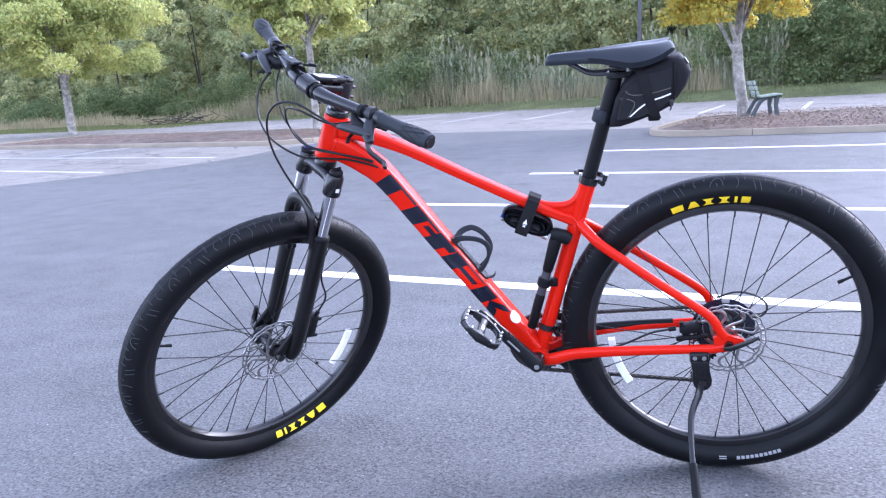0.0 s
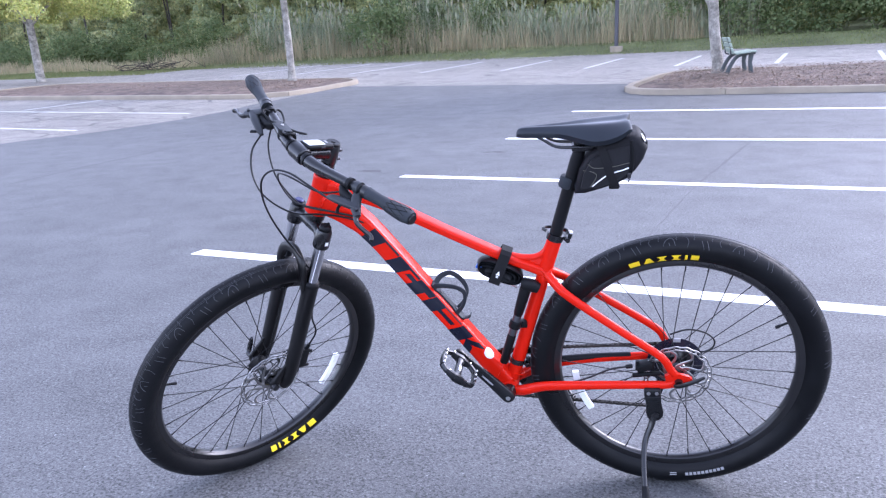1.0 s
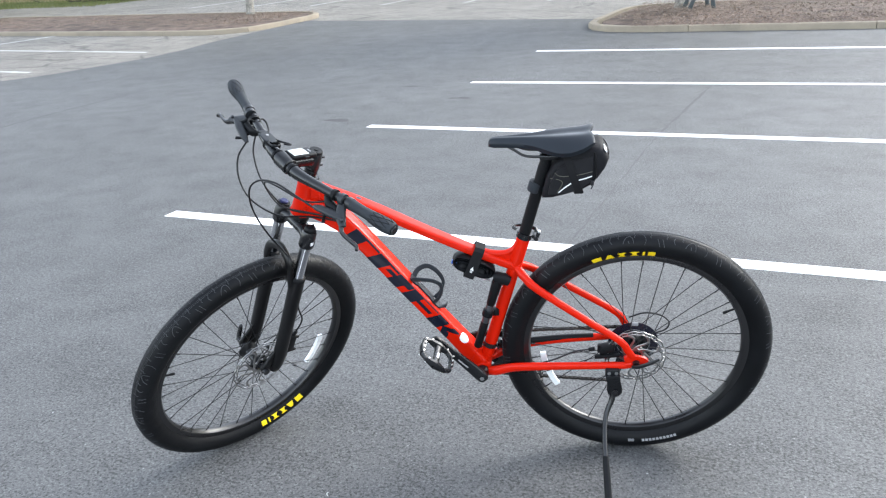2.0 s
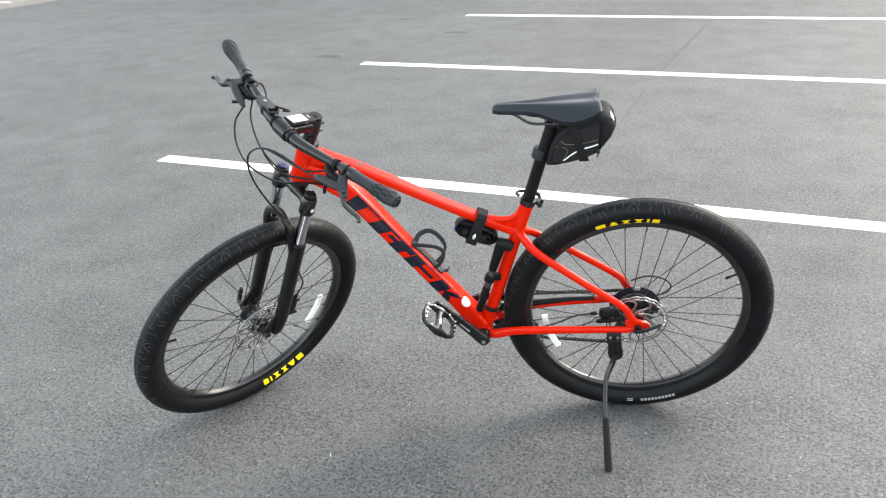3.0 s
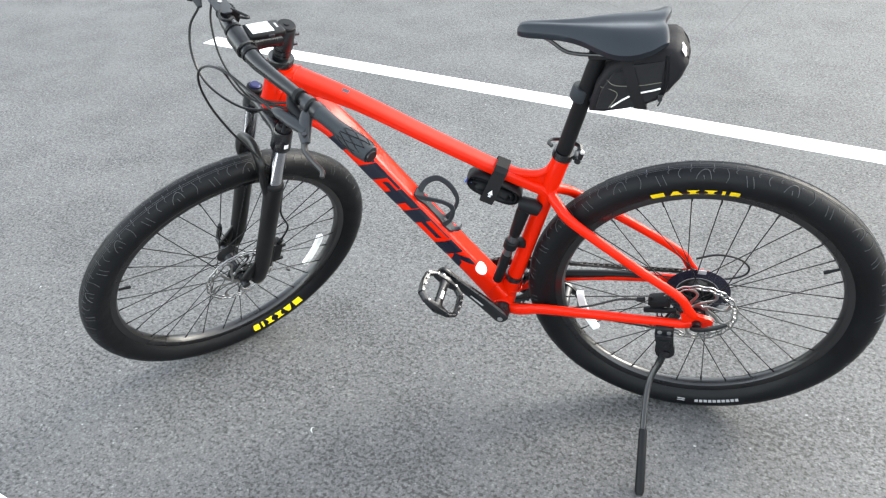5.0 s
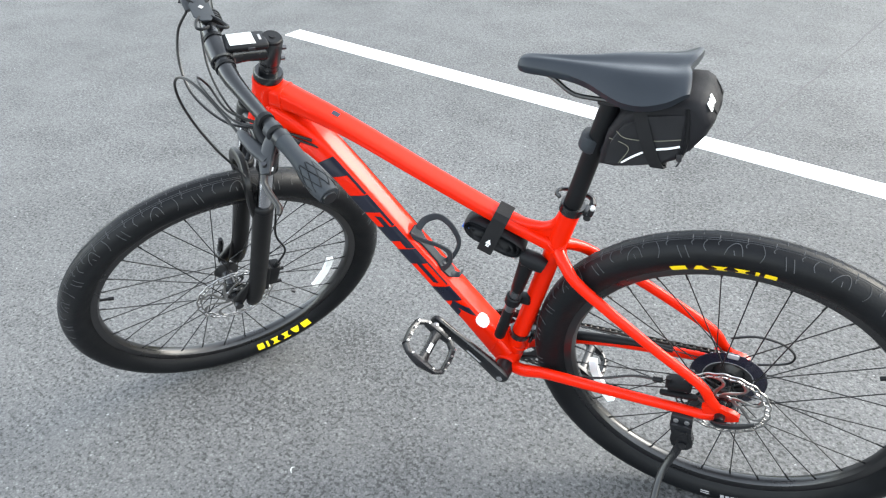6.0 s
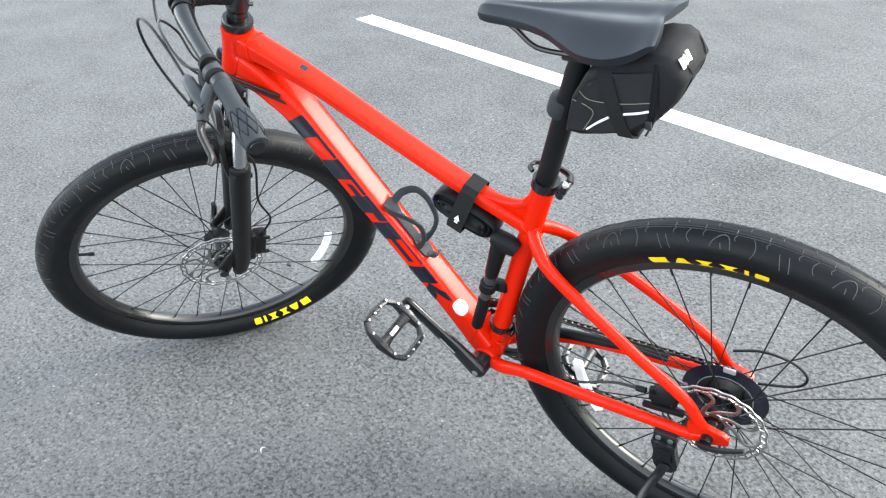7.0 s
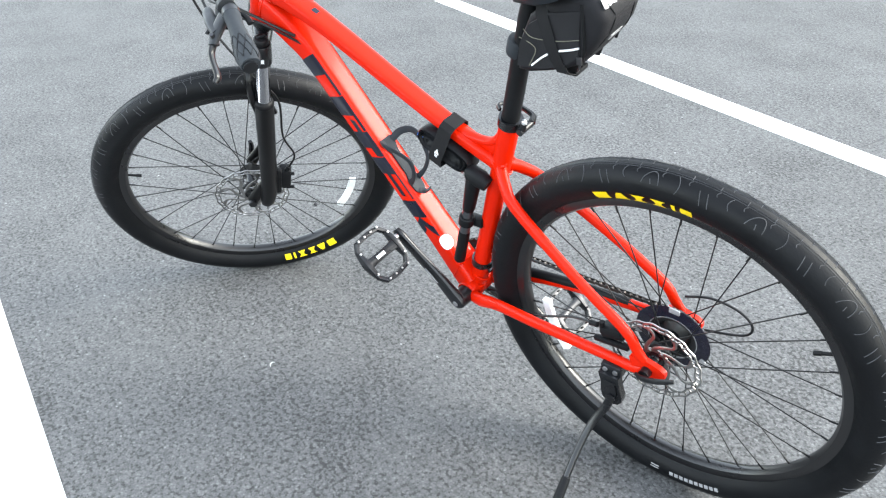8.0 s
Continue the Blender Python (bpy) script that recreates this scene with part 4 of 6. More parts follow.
# cranks and pedals
def pedal(c, out, parent, label):
    """A platform pedal round c: its axle along y, the plate tilted."""
    m = Matrix.Translation(c) @ Matrix.Rotation(radians(-43), 4, "Y")
    w, l, t = 0.040, 0.046, 0.0085
    bars = [tube(glide([(x, -w * 0.72, 0), (x * 1.06, 0, 0), (x, w * 0.72, 0)], 4), [0.0052, 0.0060, 0.0052], 10, (0, 0, 1), [1.55, 1.4, 1.55], power=4) for x in (l, -l)]
    for y in (-w, w):
        bars.append(tube(glide([(-l, y * 0.70, 0), (-0.034, y * 0.94, 0), (-0.028, y * 0.99, 0), (0.0, y * 1.02, 0), (0.028, y * 0.99, 0), (0.034, y * 0.94, 0), (l, y * 0.70, 0)], 3), [0.0050, 0.0046, 0.0046, 0.0080, 0.0046, 0.0046, 0.0050], 10, (0, 0, 1), 1.5, power=4))
    bars.append(tube([(0, -w, 0), (0, -w * 0.55, 0), (0, w * 0.55, 0), (0, w, 0)], [0.0125, 0.0095, 0.0095, 0.0125], 14, (0, 0, 1), 0.75, power=3))
    p = part("pedal", joined(*bars), M_PEDAL, parent, label, m=m)
    # far pedal: its steel pins are coloured matte black to hold down sky glare
    for x in (-l, l):
        for y in (-0.026, -0.009, 0.009, 0.026):
            part("pin", rod((x * 1.03, y, -0.0125), (x * 1.03, y, 0.0125), 0.0022, 6), M_STEEL if out > 0 else M_MATTE, p, m=m)
    for x in (-0.026, 0.026):
        for y in (-w, w):
            part("pin", rod((x, y * 0.99, -0.0105), (x, y * 0.99, 0.0105), 0.0022, 6), M_STEEL if out > 0 else M_MATTE, p, m=m)
    if out > 0:
        part("print", block((0.007, 0.022, 0.0010), (0, 0.006, 0.0076), bevel=0.0), M_WHITE, p, "plain white bar", m=m)
    return p


PED = V3((0.552, 0, 0.459))
for s in (1, -1):
    end = PED if s == 1 else BB * 2 - PED
    d = (end - BB).normalized()
    arm = tube(glide([BB + V3((0, 0.062 * s, 0)) - d * 0.012, BB + V3((0, 0.065 * s, 0)), BB.lerp(end, 0.35) + V3((0, 0.068 * s, 0)), BB.lerp(end, 0.75) + V3((0, 0.074 * s, 0)), end + V3((0, 0.078 * s, 0)), end + V3((0, 0.078 * s, 0)) + d * 0.013], 4), [0.012, 0.0185, 0.0160, 0.0130, 0.0135, 0.008], 14, (0, 1, 0), [0.8, 0.6, 0.5, 0.5, 0.55, 0.6], power=3.0)
    crank = part("crank_arm", joined(arm, rod(BB + V3((0, 0.036 * s, 0)), BB + V3((0, 0.068 * s, 0)), 0.0195, 20, r2=0.0175)), M_BLACK, bike, "black crank arm")
    part("crank_bolt", rod(BB + V3((0, 0.074 * s, 0)), BB + V3((0, 0.0768 * s, 0)), 0.0062, 12), M_STEEL, crank)
    part("pedal_axle", rod(end + V3((0, 0.070 * s, 0)), end + V3((0, 0.102 * s, 0)), 0.0062, 12), M_STEEL, crank)
    g = frame_at(BB.lerp(end, 0.30) + V3((0, 0.0785 * s, 0)), BB.lerp(end, 0.62) + V3((0, 0.0815 * s, 0)), (0, 1, 0))
    part("print", moved(block((0.040, 0.0045, 0.0006), (0.022, 0, 0)), g), M_GREYP, crank, "plain grey bar")
    pedal(end + V3((-0.008, 0.142 * s, -0.002)), s, bike, "black alloy platform pedal with bright pins")

# seat post, saddle
part("seat_clamp", joined(tube([(0.2985, 0, 0.745), (0.2935, 0, 0.761)], 0.0212, 24), block((0.012, 0.022, 0.012), (0.270, 0, 0.749), Matrix.Rotation(radians(-17), 4, "Y"), 0.003), rod((0.266, -0.016, 0.748), (0.266, 0.018, 0.748), 0.0065, 12), tube(glide([(0.264, -0.016, 0.749), (0.268, -0.026, 0.755), (0.284, -0.030, 0.760), (0.305, -0.030, 0.765), (0.322, -0.022, 0.769), (0.326, -0.010, 0.770), (0.318, -0.003, 0.767)], 4), [0.006, 0.0055, 0.0045, 0.004, 0.0035, 0.0035, 0.003], 8, (0, 0, 1), 1.3), rod((0.262, 0.012, 0.752), (0.258, 0.013, 0.766), 0.0052, 10)), M_BLACK, bike, "black quick-release seat clamp")
part("clamp_bolt", lathe([(0.0005, 0.0045), (0.003, 0.004), (0.0048, 0.0015), (0.0048, -0.003)], 14, "z", at=(0.2575, 0.013, 0.768)), M_STEEL, bike)
part("seatpost", tube([(0.302, 0, 0.735), (0.240, 0, 0.948), (0.231, 0, 0.978)], [0.0158, 0.0158, 0.014], 24), M_MATTE, bike, "matte black seat post")
for y in (-0.018, 0.018):
    part("clamp_bolt", rod((0.206, y, 0.985), (0.206, y, 1.006), 0.0042, 10), M_STEEL, bike)
part("saddle_clamp", joined(block((0.050, 0.046, 0.012), (0.226, 0, 0.982), bevel=0.004), block((0.040, 0.040, 0.014), (0.226, 0, 0.996), bevel=0.005), rod((0.241, 0, 0.962), (0.241, 0, 1.004), 0.004, 8)), M_BLACK, bike)
stations = [(0.371, 1.008, 0.007, 0.006, 0.0, 0.006), (0.366, 1.016, 0.013, 0.009, 0.0, 0.010), (0.352, 1.020, 0.0175, 0.011, 0.0, 0.012), (0.320, 1.022, 0.021, 0.012, 0.001, 0.012), (0.285, 1.024, 0.028, 0.013, 0.0025, 0.012), (0.255, 1.026, 0.039, 0.016, 0.003, 0.012), (0.225, 1.029, 0.055, 0.023, 0.004, 0.012), (0.198, 1.031, 0.066, 0.028, 0.004, 0.012), (0.168, 1.033, 0.0715, 0.027, 0.004, 0.012), (0.138, 1.035, 0.0705, 0.019, 0.004, 0.012), (0.118, 1.037, 0.066, 0.010, 0.003, 0.010), (0.110, 1.036, 0.060, 0.009, 0.003, 0.006)]
fine = []
for k in range(len(stations) - 1):
    for t in (0.0, 0.25, 0.5, 0.75):
        p0, p1, p2, p3 = (np.array(stations[max(0, min(len(stations) - 1, k + q))]) for q in (-1, 0, 1, 2))
        fine.append(0.5 * (2 * p1 + (p2 - p0) * t + (2 * p0 - 5 * p1 + 4 * p2 - p3) * t * t + (3 * p1 - p0 - 3 * p2 + p3) * t ** 3))
fine.append(np.array(stations[-1]))
for q in fine:
    q[1] += 0.009 + 0.006 * (q[0] - 0.11) / 0.26
    q[0] += 0.006
sec = []
for x, zt, w, drop, groove, skirt in fine:
    loop, notch = [], 0.012 * max(0.0, min(1.0, (0.15 - x) / 0.04))
    for u in np.linspace(-1, 1, 25):
        loop.append((x + notch * (1 - abs(u)) ** 2, u * w, zt - drop * (0.25 * abs(u) ** 2.2 + 0.75 * max(0.0, (abs(u) - 0.38) / 0.62) ** 1.35) - groove * math.exp(-(u / 0.22) ** 2)))
    for u in np.linspace(1, -1, 13):
        loop.append((x + notch * (1 - abs(u)) ** 2, u * (w - 0.003) * 0.98, zt - drop - skirt * (0.45 + 0.55 * abs(u) ** 3)))
    sec.append(loop)
saddle = part("saddle", loft(sec), M_SADDLE, bike, "black saddle with a shallow centre groove", smooth=60)
for s in (1, -1):
    part("saddle_rail", tube(glide([(0.335, 0.010 * s, 1.016), (0.315, 0.014 * s, 1.006), (0.285, 0.021 * s, 0.990), (0.240, 0.022 * s, 0.987), (0.195, 0.023 * s, 0.988), (0.150, 0.034 * s, 1.012)], 5), 0.0036, 8), M_BLACK, saddle)

# bottle cage: a base plate on the down tube and two ribbon arms that loop round where a bottle would stand
CAGE = frame_at((0.632, 0, 0.601), (0.512, 0, 0.432), (-0.815, 0, 0.579)) @ Matrix.Translation((-0.009, 0, 0.0245))
cage = part("bottle_cage", joined(
    slab([(-0.004, -0.012), (0.012, -0.015), (0.030, -0.009), (0.080, -0.009), (0.098, -0.015), (0.118, -0.013), (0.128, -0.006), (0.128, 0.006), (0.118, 0.013), (0.098, 0.015), (0.080, 0.009), (0.030, 0.009), (0.012, 0.015), (-0.004, 0.012)], (-0.002, 0.0035), axis=2),
    *[tube(glide([(0.006, 0.010 * s, 0.002), (0.002, 0.026 * s, 0.018), (0.011, 0.036 * s, 0.040), (0.032, 0.035 * s, 0.056 - 0.004 * s), (0.056, 0.028 * s, 0.060 - 0.004 * s), (0.076, 0.022 * s, 0.050), (0.091, 0.017 * s, 0.028), (0.098, 0.012 * s, 0.002)], 6), [0.0028, 0.0026, 0.0024, 0.0024, 0.0026, 0.0024, 0.0024, 0.0028], 12, (1, 0, 0), [2.6, 2.9, 2.9, 2.7, 2.4, 1.9, 1.8, 2.4], power=3.0) for s in (1, -1)],
    tube(glide([(0.118, 0, 0.002), (0.127, 0, 0.006), (0.131, 0, 0.016), (0.127, 0, 0.024)], 4), 0.0022, 10, (0, 1, 0), 4.0)), M_GRIP, bike, "black moulded bottle cage", m=CAGE)
for x in (0.030, 0.094):
    part("bolt", lathe([(0.0004, 0.0065), (0.0025, 0.0062), (0.0048, 0.0050), (0.0052, 0.0030)], 14, "z", at=(x, 0, 0)), M_DARKST, cage, m=CAGE)

# kickstand
kick = part("kickstand", joined(block((0.040, 0.030, 0.026), (0.064, 0.071, 0.346), bevel=0.004), slab([(0.044, 0.342), (0.084, 0.342), (0.079, 0.318), (0.080, 0.294), (0.076, 0.279), (0.067, 0.270), (0.057, 0.268), (0.046, 0.272), (0.038, 0.283), (0.037, 0.296), (0.042, 0.318)], (0.080, 0.094)), slab([(0.051, 0.330), (0.075, 0.330), (0.072, 0.300), (0.066, 0.287), (0.052, 0.287), (0.046, 0.300)], (0.093, 0.0965))), M_BLACK, bike, "black alloy kickstand")
for p in ((0.054, 0.086, 0.348), (0.074, 0.086, 0.348)):
    part("bolt", rod(p, V3(p) + V3((0, 0.0025, 0)), 0.0048, 10), M_STEEL, kick)
part("pivot_bolt", rod((0.056, 0.098, 0.290), (0.056, 0.1005, 0.290), 0.0075, 14), M_DARKST, kick)
part("stand_leg", tube(glide([(0.058, 0.088, 0.296), (0.066, 0.098, 0.262), (0.084, 0.125, 0.222), (0.089, 0.180, 0.176), (0.086, 0.260, 0.109), (0.084, 0.314, 0.066)], 5), [0.0090, 0.0085, 0.0068, 0.0062, 0.0062, 0.0062], 12, (1, 0, 0), [1.0, 1.0, 1.05, 1.1, 1.1, 1.1]), M_BLACK, kick)
part("stand_foot", tube([(0.0884, 0.208, 0.1525), (0.0880, 0.216, 0.146), (0.084, 0.316, 0.0655), (0.0838, 0.324, 0.0618)], [0.0073, 0.0082, 0.0092, 0.0060], 12, (1, 0, 0), 1.15), M_MATTE, kick, "rubber foot")


# cables and hoses
def S(p):
    return STEER @ V3(p)


CABLES = [
    ("brake_hose", [S((0.940, 0.158, 1.005)), S((0.954, 0.105, 1.013)), S((0.972, 0.045, 1.024)), S((0.992, -0.002, 1.013)), S((1.010, -0.030, 0.980)), S((1.019, -0.032, 0.935)), S((1.017, -0.018, 0.880)), S((1.004, 0.008, 0.820)), S((0.987, 0.028, 0.772)), S((0.976, 0.043, 0.735)), S(on_axis(0.33, 0.046, -0.022)), S(on_axis(0.22, 0.052, -0.032)), S(on_axis(0.16, 0.056, -0.058)), S(on_axis(0.118, 0.058, -0.046))], 0.0026),
    ("brake_hose", [S((0.940, -0.158, 1.005)), S((0.972, -0.158, 0.970)), S((0.996, -0.126, 0.928)), S((0.998, -0.072, 0.893)), S((0.964, -0.006, 0.865)), (0.880, 0.034, 0.843), (0.832, 0.036, 0.838), (0.785, 0.030, 0.822), (0.768, 0.024, 0.812)], 0.0026),
    ("gear_cable", [S((0.905, -0.165, 1.010)), S((0.930, -0.150, 0.968)), S((0.950, -0.095, 0.928)), S((0.950, -0.035, 0.902)), (0.912, 0.045, 0.872), (0.850, 0.038, 0.852), (0.800, 0.032, 0.836), (0.780, 0.026, 0.826)], 0.0023),
    ("gear_cable", [S((0.905, 0.165, 1.010)), S((0.942, 0.118, 0.999)), S((0.966, 0.035, 1.002)), S((0.971, -0.020, 0.982)), S((0.962, -0.042, 0.930)), (0.930, 0.050, 0.885), (0.865, 0.040, 0.858), (0.805, 0.034, 0.840), (0.778, 0.028, 0.830)], 0.0023),
    ("gear_cable", [(0.035, -0.070, 0.350), (-0.040, -0.085, 0.352), (-0.098, -0.096, 0.362), (-0.110, -0.098, 0.388), (-0.085, -0.096, 0.415), (-0.038, -0.088, 0.430), (0.008, -0.080, 0.420)], 0.0025),
    ("brake_hose", [(0.128, 0.044, 0.400), (0.170, 0.040, 0.388), (0.230, 0.044, 0.362), (0.300, 0.044, 0.340), (0.390, 0.020, 0.296), (0.425, 0.010, 0.292)], 0.0026),
    ("gear_cable", [(0.425, -0.012, 0.293), (0.360, -0.020, 0.298), (0.330, 0.030, 0.305), (0.300, 0.046, 0.318)], 0.0022)]
for nm, pts, r in CABLES:
    part(nm, tube(glide(pts, 7), r, 8, (0.2, 0.5, 1)), M_CABLE, bike)


# ---- things carried on the bicycle ----
def carried(name, at, label, category, steered=False):
    """A top-level thing that rides on the bicycle: its base, and the move that takes bicycle places to it."""
    m = BIKE @ (STEER if steered else Matrix()) @ Matrix.Translation(at)
    return empty(name, m, label, category), Matrix.Translation(-V3(at))


bag, mv = carried("saddle_bag", (0.15, 0, 0.860), "black wedge saddle bag with white reflective piping", "bag")
mv = mv @ Matrix.Translation((0.009, 0, 0.011))
outline = [(0.238, 0.863), (0.234, 0.885), (0.226, 0.920), (0.205, 0.958), (0.165, 0.990), (0.120, 1.005), (0.096, 1.006), (0.085, 0.999), (0.071, 0.975), (0.080, 0.949), (0.097, 0.924), (0.114, 0.904), (0.140, 0.890), (0.178, 0.876), (0.215, 0.864)]
cx = V3((0.145, 0, 0.94))
secs = []
for y, k in ((-0.050, 0.80), (-0.047, 0.92), (-0.038, 0.985), (-0.015, 1.0), (0.015, 1.0), (0.038, 0.985), (0.047, 0.92), (0.050, 0.80)):
    loop = []
    for x, z in outline:
        nar = 0.70 + 0.30 * min(1.0, max(0.0, (0.236 - x) / 0.09))
        loop.append((cx.x + (x - cx.x) * k, y * nar, cx.z + (z - cx.z) * k))
    secs.append(loop)
part("bag_body", loft(secs), M_BAG, bag, m=mv, smooth=50)
for s in (1, -1):
    w = 0.0495 * s
    part("bag_panel", slab([(0.222, 0.884), (0.180, 0.886), (0.140, 0.900), (0.116, 0.918), (0.110, 0.985), (0.160, 0.975), (0.196, 0.952), (0.214, 0.920)], (0.030 * s, w + 0.0008 * s)), M_BAGPANEL, bag, "dark woven side panel", m=mv)
    part("reflective_piping", tube(glide([(0.196, 0.0495 * s, 0.889), (0.180, 0.0508 * s, 0.903), (0.165, 0.0515 * s, 0.914)], 4), 0.0016, 6), M_WHITE, bag, m=mv)
    part("reflective_piping", tube(glide([(0.146, 0.0512 * s, 0.922), (0.128, 0.0515 * s, 0.927), (0.114, 0.0510 * s, 0.932)], 4), 0.0016, 6), M_WHITE, bag, m=mv)
    part("seam", joined(tube(glide([(0.216, 0.0470 * s, 0.928), (0.196, 0.0508 * s, 0.925), (0.186, 0.0510 * s, 0.915), (0.200, 0.0505 * s, 0.888)], 4), 0.0007, 5), tube(glide([(0.205, 0.0500 * s, 0.944), (0.190, 0.0510 * s, 0.934), (0.150, 0.0512 * s, 0.936), (0.113, 0.0508 * s, 0.944)], 4), 0.0007, 5)), M_STITCH, bag, m=mv)
    part("zip", tube(glide([(0.108, 0.048 * s, 0.995), (0.106, 0.0505 * s, 0.970), (0.106, 0.0505 * s, 0.935), (0.114, 0.046 * s, 0.904)], 5), 0.0032, 8), M_MATTE, bag, m=mv)
    part("strap", loft([[(x - 0.010, y, z), (x + 0.010, y, z), (x + 0.010, y + 0.0016 * s, z), (x - 0.010, y + 0.0016 * s, z)] for x, y, z in ((0.177, 0.036 * s, 0.988), (0.170, 0.0508 * s, 0.970), (0.159, 0.0520 * s, 0.930), (0.150, 0.0515 * s, 0.905), (0.144, 0.046 * s, 0.886), (0.142, 0.030 * s, 0.878))]), M_STRAP, bag, m=mv)
part("zip_pull", joined(tube(glide([(0.112, 0.050, 0.912), (0.113, 0.053, 0.905), (0.116, 0.0525, 0.898)], 4), 0.0016, 6), block((0.008, 0.004, 0.012), (0.113, 0.0525, 0.914), bevel=0.001)), M_DARKST, bag, m=mv)
part("buckle", block((0.024, 0.034, 0.008), (0.146, 0.012, 0.876), bevel=0.003), M_MATTE, bag, m=mv)
part("post_strap", joined(tube([(0.2590, 0, 0.871), (0.2580, 0, 0.874), (0.2520, 0, 0.894), (0.2510, 0, 0.897)], [0.0172, 0.0186, 0.0186, 0.0172], 20), block((0.030, 0.024, 0.022), (0.240, 0, 0.882), Matrix.Rotation(radians(-17), 4, "Y"), 0.006)), M_GRIP, bag, m=mv)
for k, (y, wide, high) in enumerate(((0.036, 0.0075, 0.013), (0.026, 0.0085, 0.011), (0.0155, 0.0075, 0.013))):
    part("logo", block((0.0012, wide, high), (0.0812, y, 0.9945), Matrix.Rotation(radians(34), 4, "Y") @ Matrix.Rotation(radians((8, -14, 12)[k]), 4, "X"), 0.0), M_WHITE, bag, "plain white shape", m=mv)
for k in (-1, 1):
    part("seam", tube(glide([(0.102, 0.0405 * k, 1.002), (0.083, 0.0330 * k, 0.994), (0.0725, 0.0250 * k, 0.974), (0.0835, 0.0300 * k, 0.944), (0.102, 0.0420 * k, 0.921)], 5), 0.0010, 5), M_STRAP, bag, m=mv)
part("seam", tube(glide([(0.0725, -0.026, 0.974), (0.0705, 0.0, 0.9755), (0.0725, 0.026, 0.974)], 4), 0.0010, 5), M_STRAP, bag, m=mv)
part("reflector_tab", block((0.0015, 0.030, 0.009), (0.0878, 0, 0.9365), Matrix.Rotation(radians(-34), 4, "Y"), 0.0), M_GREYP, bag, m=mv)

comp, mv = carried("bike_computer", (0.872, 0, 1.024), "black cycle computer with a pale grey screen above the stem", "gadget", True)
cm = Matrix.Translation((0.867, -0.002, 1.030)) @ Matrix.Rotation(radians(9), 4, "X") @ Matrix.Rotation(radians(-19), 4, "Y")
part("case", block((0.072, 0.046, 0.012), (0.001, 0, 0), None, 0.005, 3), M_MATTE, comp, m=mv @ cm)
part("screen", block((0.043, 0.035, 0.0012), (0.009, 0, 0.0061), None, 0.0004), M_SCREEN, comp, "pale grey display", m=mv @ cm)
part("logo", block((0.004, 0.016, 0.0006), (-0.023, 0, 0.0061)), M_GREYP, comp, "plain grey bar", m=mv @ cm)
for y in (-0.024, 0.024):
    part("button", block((0.012, 0.003, 0.005), (-0.004, y, 0), None, 0.001), M_DARKST, comp, m=mv @ cm)
part("mount", joined(block((0.050, 0.018, 0.006), (0.894, 0.0, 1.028), Matrix.Rotation(radians(-14), 4, "Y"), 0.002), rod((0.872, 0, 1.015), (0.872, 0, 1.029), 0.013, 16)), M_MATTE, comp, m=mv)

hold, mv = carried("phone_holder", (0.911, -0.078, 1.032), "black rubber phone holder strapped round the handlebar", "bracket", True)
HC = V3((0.911, -0.078, 1.060))
LEAN = mv @ Matrix.Translation(HC) @ Matrix.Rotation(radians(-24), 4, "Y") @ Matrix.Translation(-HC)
part("pad", tube([HC + V3((0.002, -0.030, 0.002)), HC + V3((0.002, -0.016, 0)), HC + V3((0.002, 0.016, 0)), HC + V3((0.002, 0.030, 0.002))], [0.008, 0.018, 0.018, 0.008], 12, (0, 0, 1), 0.16, power=3), M_GRIP, hold, m=LEAN)
part("clamp", joined(tube([HC + V3((-0.004, -0.014, -0.030)), HC + V3((-0.004, 0.014, -0.031))], 0.0185, 18, (0, 0, 1)), block((0.022, 0.024, 0.016), HC + V3((0, 0, -0.010)), None, 0.003), *[tube([HC + V3((-0.004, y - 0.002, -0.030)), HC + V3((-0.004, y + 0.002, -0.030))], 0.0196, 16, (0, 0, 1)) for y in (-0.010, -0.003, 0.004, 0.011)]), M_MATTE, hold, m=mv)
for sx in (1, -1):
    for sy in (1, -1):
        part("band", tube(glide([HC + V3((0.010 * sx, 0.018 * sy, 0.001)), HC + V3((0.020 * sx, 0.032 * sy, 0.002)), HC + V3((0.026 * sx, 0.058 * sy, 0.010)), HC + V3((0.018 * sx, 0.066 * sy, 0.014)), HC + V3((0.006 * sx, 0.058 * sy, 0.012))], 4), 0.0026, 8), M_MATTE, hold, m=LEAN)
part("logo", block((0.007, 0.007, 0.0008), HC + V3((0.002, -0.004, 0.0040)), Matrix.Rotation(radians(45), 4, "Z")), M_GREYP, hold, "plain pale shape", m=LEAN)

roll, mv = carried("inner_tube_roll", (0.436, 0.0, 0.640), "rolled black spare inner tube strapped under the top tube", "spare part")
ax = V3((-0.915, 0, -0.405))          # along the top tube, towards the saddle
nrm_ = V3((0.405, 0, -0.915))
cc = V3((0.437, 0.012, 0.667))
coils = []
for k, (ra, rb) in enumerate(((0.058, 0.024), (0.051, 0.0175), (0.044, 0.011), (0.037, 0.005))):
    pts = []
    for i in range(28):
        a = 2 * math.pi * i / 28
        c_, s_ = math.cos(a), math.sin(a)
        pts.append(cc + ax * (ra * (abs(c_) ** 0.7) * (1 if c_ > 0 else -1)) + nrm_ * (rb * s_) + V3((0, 0.002 * math.sin(3 * a + k), 0)))
    coils.append(tube(pts, 0.0034, 8, (0, 1, 0), 6.0, closed=True, power=3))
part("coil", joined(*coils), M_TYRE, roll, m=mv)
